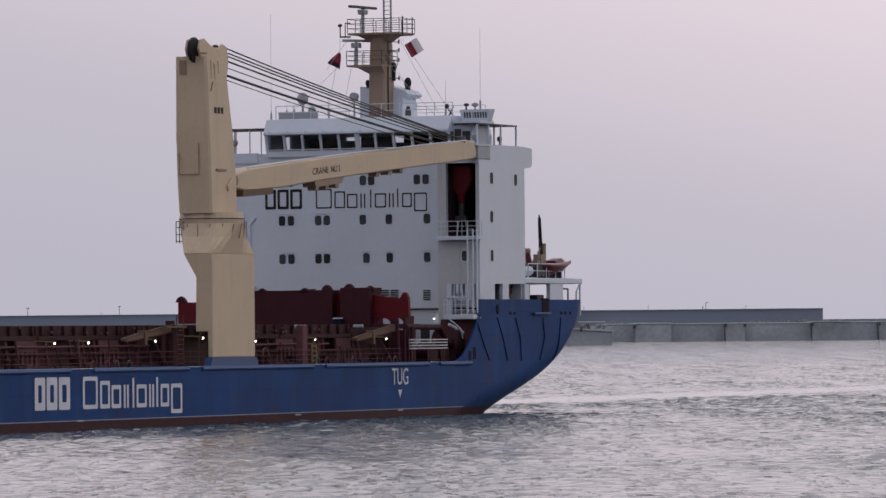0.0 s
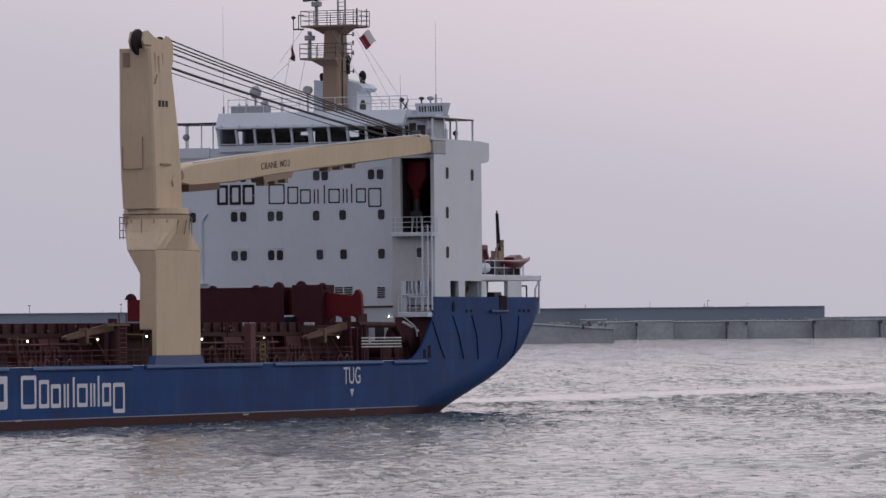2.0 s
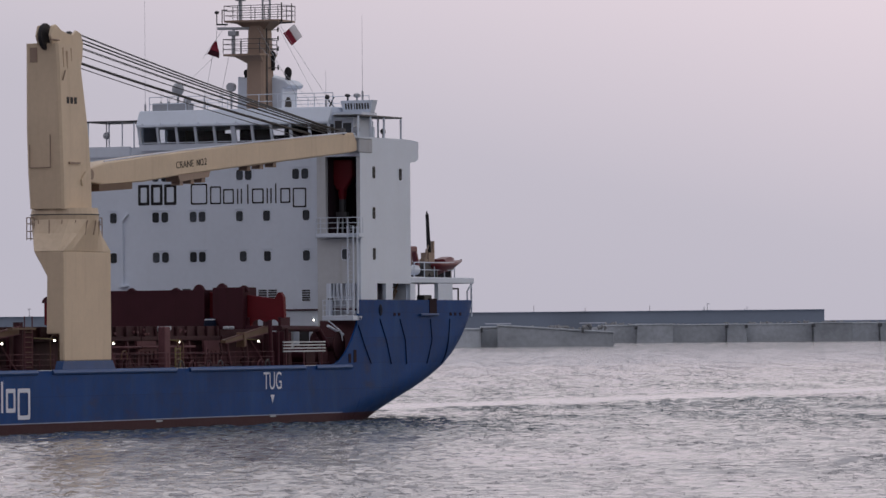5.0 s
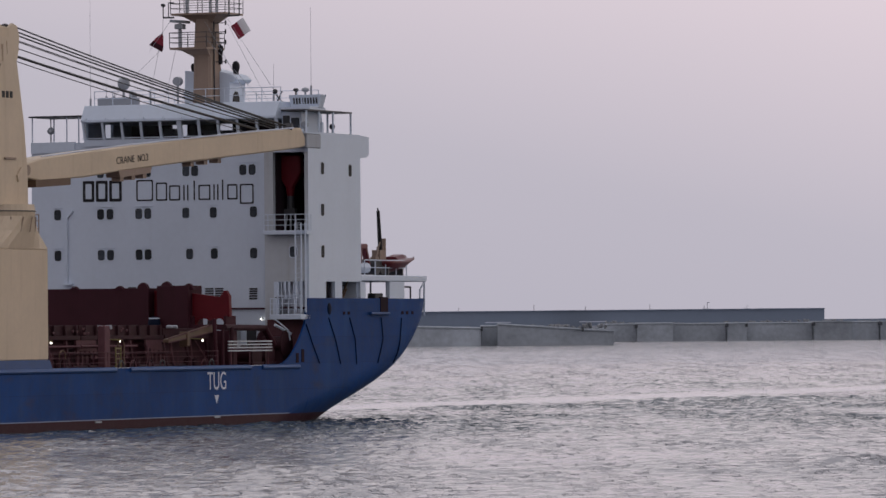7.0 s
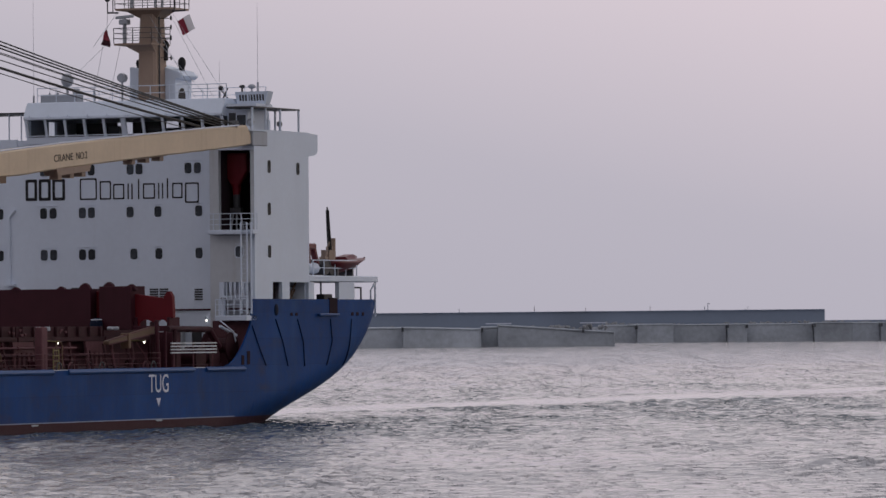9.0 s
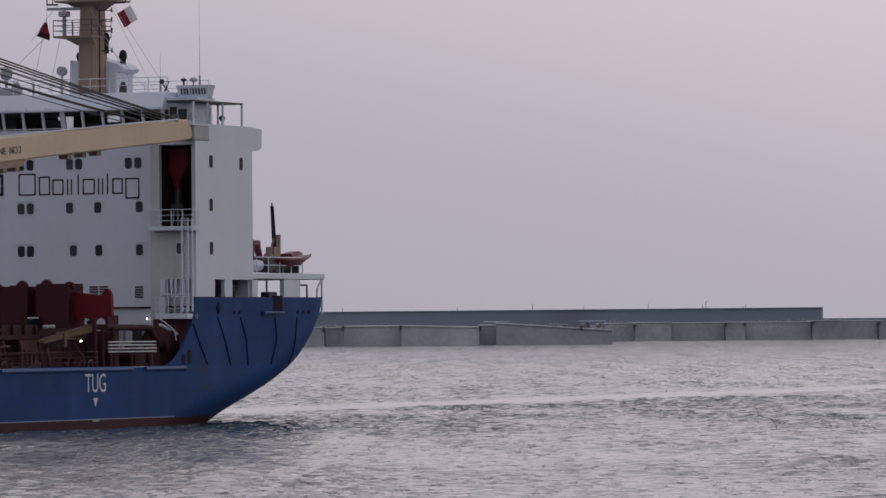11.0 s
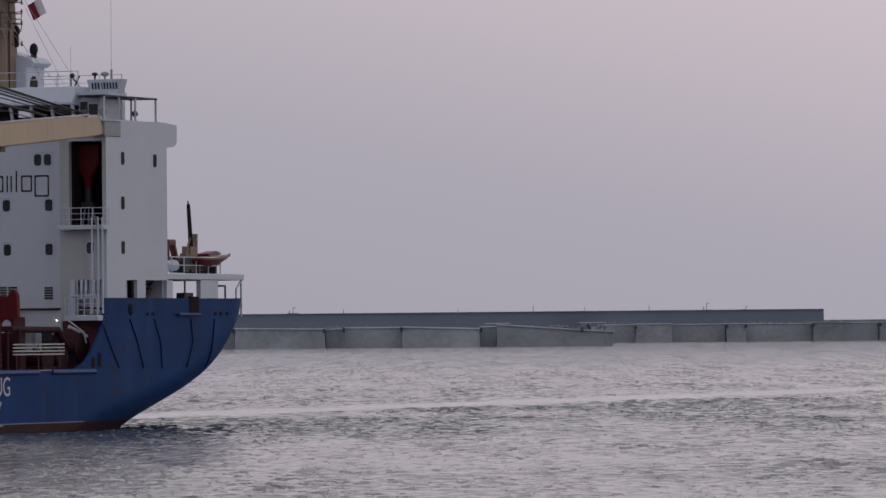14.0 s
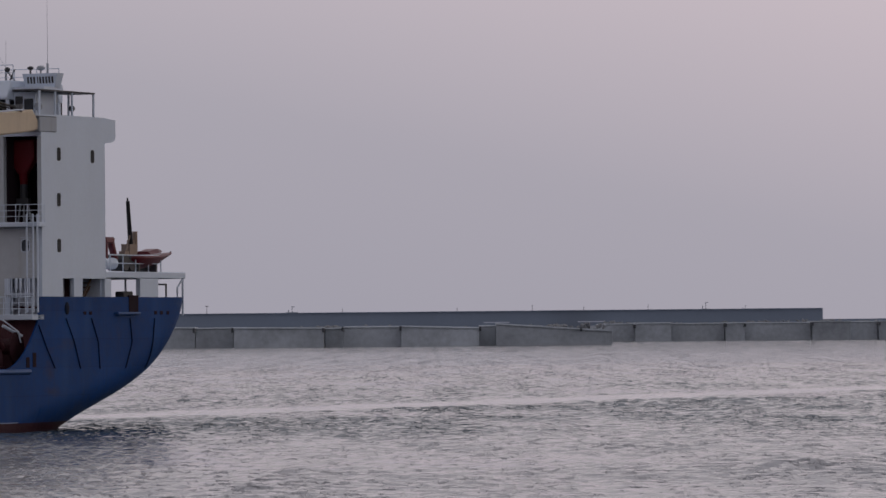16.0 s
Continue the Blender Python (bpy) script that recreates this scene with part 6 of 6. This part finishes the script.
    for k in range(1, 10):
        again(rung, pose(0, 0, 3.2 + k * 0.3))
    bm = bmesh.new()
    box(bm, -49.6, -46.6, 0.55, 0.9, 5.75, 5.87)
    part("ladder_landing", bm, OCHRE, ship, "ochre ladder landing")
    # dark sheet in place of the shaded opening beside the crane's foot
    bm = bmesh.new()
    box(bm, -47.5, -44.4, 1.9, 2.1, 2.95, 5.5)
    part("locker", bm, MAROON, ship, "dark maroon sheet in place of a shaded opening")
    for x in (-26.6,):
        bm = bmesh.new()
        for dx in (-0.35, 0.35):
            tube(bm, (x + dx, 0.8, 2.95), (x + dx, 0.8, 4.6), 0.05, 6)
        for k in range(5):
            tube(bm, (x - 0.35, 0.8, 3.2 + k * 0.32), (x + 0.35, 0.8, 3.2 + k * 0.32), 0.03, 5)
        part("step_frame", bm, YELLOW, ship, "small yellow step frame")
    # stowed white gangway, pipes and winch at the after end
    g = new("gangway")
    for k in range(4):
        bm = bmesh.new()
        box(bm, -11.5, -4.9, 0.42, 0.5, 4.20 + k * 0.2, 4.285 + k * 0.2)
        part("slat", bm, DULL, g)
    for x in (-11.0, -8.2, -5.4):
        bm = bmesh.new()
        tube(bm, (x, 0.5, 2.95), (x, 0.5, 4.9), 0.05, 6)
        part("upright", bm, RUST2, g)
    loose(g, (-8.2, 0.5, 2.95), "dull white slatted gangway stowed along the rail", "gangway")
    for a, b, r, mat in (((-10.5, 1.2, 5.75), (-4.0, 1.4, 5.7), 0.2, RUST), ((-4.0, 1.4, 5.7), (-2.6, 1.4, 4.6), 0.24, MAROON), ((-9.8, 1.0, 5.75), (-9.8, 1.0, 3.0), 0.14, RUST), ((-2.8, 1.2, 5.9), (-1.0, 0.9, 5.3), 0.1, WHITE), ((-11.8, 0.7, 5.6), (-11.8, 0.7, 3.0), 0.1, MAROON), ((-12.6, 0.9, 6.3), (-12.4, 0.9, 3.0), 0.14, MAROON)):
        bm = bmesh.new()
        tube(bm, a, b, r, 10)
        part("deck_pipe", bm, mat, ship, "thick rust-brown deck pipe")
    for x in (-3.6, -5.6):
        w = new("mooring_winch")
        w.parent = ship
        tagged(w, "dark rust-brown mooring winch")
        bm = bmesh.new()
        tube(bm, (x, 1.3, 3.9), (x, 3.0, 3.9), 0.5, 18)
        part("drum", bm, MAROON, w)
        for yy in (1.2, 3.0):
            bm = bmesh.new()
            tube(bm, (x, yy, 3.9), (x, yy + 0.12, 3.9), 0.78, 18)
            part("flange", bm, RUST, w)
        bm = bmesh.new()
        box(bm, x - 0.9, x + 0.9, 1.1, 3.2, 2.95, 3.5)
        part("bed", bevelled(bm, 0.05), RUST, w)
    for y, z0, z1 in ((2.2, 4.6, 6.0), (5.4, 4.4, 5.7)):
        bm = bmesh.new()
        box(bm, 0.3, 0.84, y, y + 0.7, z0, z1)
        part("vent_box", bevelled(bm, 0.05), GREY, ship)
    bm = bmesh.new()
    box(bm, 0.78, 0.86, 4.25, 4.95, 4.3, 5.75)
    part("wall_door", bevelled(bm, 0.02), DARK, ship, "dark open doorway in the white wall")
    # dark block added below the red cover to hide the pale wall behind
    s_box = bmesh.new()
    box(s_box, -8.75, -7.5, 1.7, 3.9, 2.95, 5.55)
    part("store_locker", bevelled(s_box, 0.05), MAROON, ship, "dark maroon block standing in for deck clutter")
    # domed ventilator under the stowed covers
    v = new("ventilator")
    v.parent = ship
    tagged(v, "dark domed ventilator with a pale cap")
    bm = bmesh.new()
    tube(bm, (-8.7, 7.1, 5.7), (-8.7, 7.1, 6.1), 0.42, 14)
    ball(bm, (-8.7, 7.1, 6.1), 0.42)
    part("dome", bm, DARKBLUE, v)
    bm = bmesh.new()
    tube(bm, (-8.7, 7.1, 6.34), (-8.7, 7.1, 6.42), 0.36, 14)
    part("cap_ring", bm, WHITE, v, "pale ring")
    # longitudinal pipes with flanges along the coaming
    for y, z, r, mat, runs in ((2.3, 4.62, 0.07, RUST2, ((-100, -48.5), (-36.4, -21.0))), (1.75, 3.35, 0.11, RUST, ((-100, -48.0), (-36.6, -14.5))), (2.35, 4.15, 0.05, MAROON, ((-92, -48.5), (-36.4, -16.0)))):
        for a, b in runs:
            bm = bmesh.new()
            tube(bm, (a, y, z), (b, y, z), r, 8)
            x = a + 1.7
            while x < b:
                tube(bm, (x, y, z), (x + 0.12, y, z), r * 1.7, 8)
                x += 5.9
            part("deck_pipe", bm, mat, ship, "long deck pipe with flanges")
    # cleats, small lamps and lashing eyes on the covers' edge
    bm = bmesh.new()
    tube(bm, (-0.14, 0, 0.06), (0.14, 0, 0.06), 0.045, 6)
    box(bm, -0.06, 0.06, -0.04, 0.04, -0.06, 0.06)
    cleat = part("cleat", bm, RUST2, ship, "small worn cleat")
    spots = [(rnd.uniform(-100, -48), 2.68, rnd.uniform(5.35, 5.8)) for k in range(26)] + [(rnd.uniform(-36, -17), 2.68, rnd.uniform(5.35, 5.8)) for k in range(14)]
    cleat.matrix_basis = pose(*spots[0])
    for p in spots[1:]:
        again(cleat, pose(*p), ship)
    # slack lashings and hoses hung over the rail, and leaning struts
    for k in range(30):
        x = rnd.uniform(-98, -49) if k < 18 else rnd.uniform(-36, -14)
        bm = bmesh.new()
        lean, top = rnd.uniform(-0.5, 0.5), rnd.uniform(4.1, 5.2)
        tube(bm, (x, 1.5, 2.95), (x + lean, 1.9, top), rnd.uniform(0.04, 0.075), 6)
        part("strut", bm, rnd.choice((RUST2, RUST2, RUST, MAROON)), ship, "thin leaning strut")
    for k in range(16):
        x = rnd.uniform(-98, -49) if k < 9 else rnd.uniform(-35, -14)
        bm = bmesh.new()
        w = rnd.uniform(0.25, 0.45)
        pts = [Vector((x + w * math.cos(a), 0.3, 3.75 - 1.3 * w * (1 + math.sin(a)))) for a in [2 * math.pi * i / 10 for i in range(11)]]
        for p, q in zip(pts, pts[1:]):
            tube(bm, p, q, 0.045, 5)
        part("hose_coil", bm, rnd.choice((RUST, MAROON, DARK, RUST2)), ship, "coiled hose on the rail")
    # bitts and small clutter behind the rail
    for x in (-93, -70.5, -55.0, -34.5, -24.5, -16.2):
        b = new("bitts")
        b.parent = ship
        tagged(b, "pair of red-brown mooring bitts")
        for dx in (0, 0.9):
            bm = bmesh.new()
            tube(bm, (x + dx, 1.0, 2.95), (x + dx, 1.0, 3.75), 0.2, 10)
            tube(bm, (x + dx, 1.0, 3.75), (x + dx, 1.0, 3.85), 0.27, 10)
            part("bollard", bm, RUST, b)
    for i in range(26):
        x = rnd.uniform(-100, -8)
        if -47 < x < -36.5:
            continue
        bm = bmesh.new()
        w, h = rnd.uniform(0.3, 0.9), rnd.uniform(0.3, 1.1)
        box(bm, x, x + w, 1.6, 2.2, 2.95, 2.95 + h)
        mat, tint = rnd.choice(((RUST, "rust-brown"), (RUST2, "faded red-brown"), (MAROON, "dark maroon")))
        loose(part("deck_box", bevelled(bm, 0.04), mat), (x + w / 2, 1.9, 2.95), "small " + tint + " steel box on the deck", "deck box", "deck boxes")


build_cargo_deck()



def motions():
    rows = [
        (0.0, 2.660, 420.635, 66.780),
        (1.0, 1.022, 416.636, 66.763),
        (2.0, -0.620, 412.644, 66.743),
        (3.0, -2.265, 408.660, 66.723),
        (4.0, -3.914, 404.684, 66.700),
        (5.0, -5.566, 400.715, 66.676),
        (6.0, -7.223, 396.754, 66.650),
        (7.0, -8.882, 392.801, 66.622),
        (8.0, -10.546, 388.855, 66.592),
        (9.0, -12.213, 384.918, 66.561),
        (10.0, -13.884, 380.987, 66.528),
        (11.0, -15.558, 377.065, 66.493),
        (12.0, -17.236, 373.150, 66.456),
        (13.0, -18.918, 369.243, 66.418),
        (14.0, -20.603, 365.343, 66.377),
        (15.0, -22.292, 361.451, 66.335),
        (16.0, -23.985, 357.567, 66.292),
    ]
    track = [(t, pose(x, y, 0, 0, 0, w)) for t, x, y, w in rows]
    walk(ship, track)
    for ob, at in LOOSE:
        walk(ob, [(t, m @ at) for t, m in track])

    def on_ship(s):
        ts, xs, ys, ws = zip(*rows)
        return pose(float(np.interp(s, ts, xs)), float(np.interp(s, ts, ys)), 0, 0, 0, float(np.interp(s, ts, ws)))

    # radar scanners turn once in about two and a half seconds
    for bar, (x, y, z), ph in radar_bars:
        walk(bar, [(t / 2, pose(x, y, z, 0, 0, ph - 75 * t)) for t in range(33)])
    # the cloths swing in the wind
    for k, (f, (x, y, z)) in enumerate(flag_pieces):
        swing = []
        for t in range(33):
            s = t / 2
            if k == 0:
                turn = (-30 + 6 * math.sin(2.3 * s), 0, 12 * math.sin(1.7 * s + 1))
            else:
                at = (0, 0.5, 1, 1.5, 2, 3, 4.5, 6.5, 8, 9, 11, 13, 16)
                turn = (np.interp(s, at, (116, 130, 124, 101, 97, 99, 100, 118, 116, 98, 104, 100, 102)), 0, np.interp(s, at, (8, 42, 72, 92, 96, 98, 70, 40, 52, 80, 60, 40, 70)))
            swing.append((s, on_ship(s) @ pose(x, y, z, *turn)))
        walk(f, swing)
    # the chop drifts slowly across
    walk(water, [(t, pose(-0.35 * t, -0.9 * t, -0.5)) for t in (0.0, 4.0, 8.0, 12.0, 16.0)])


motions()
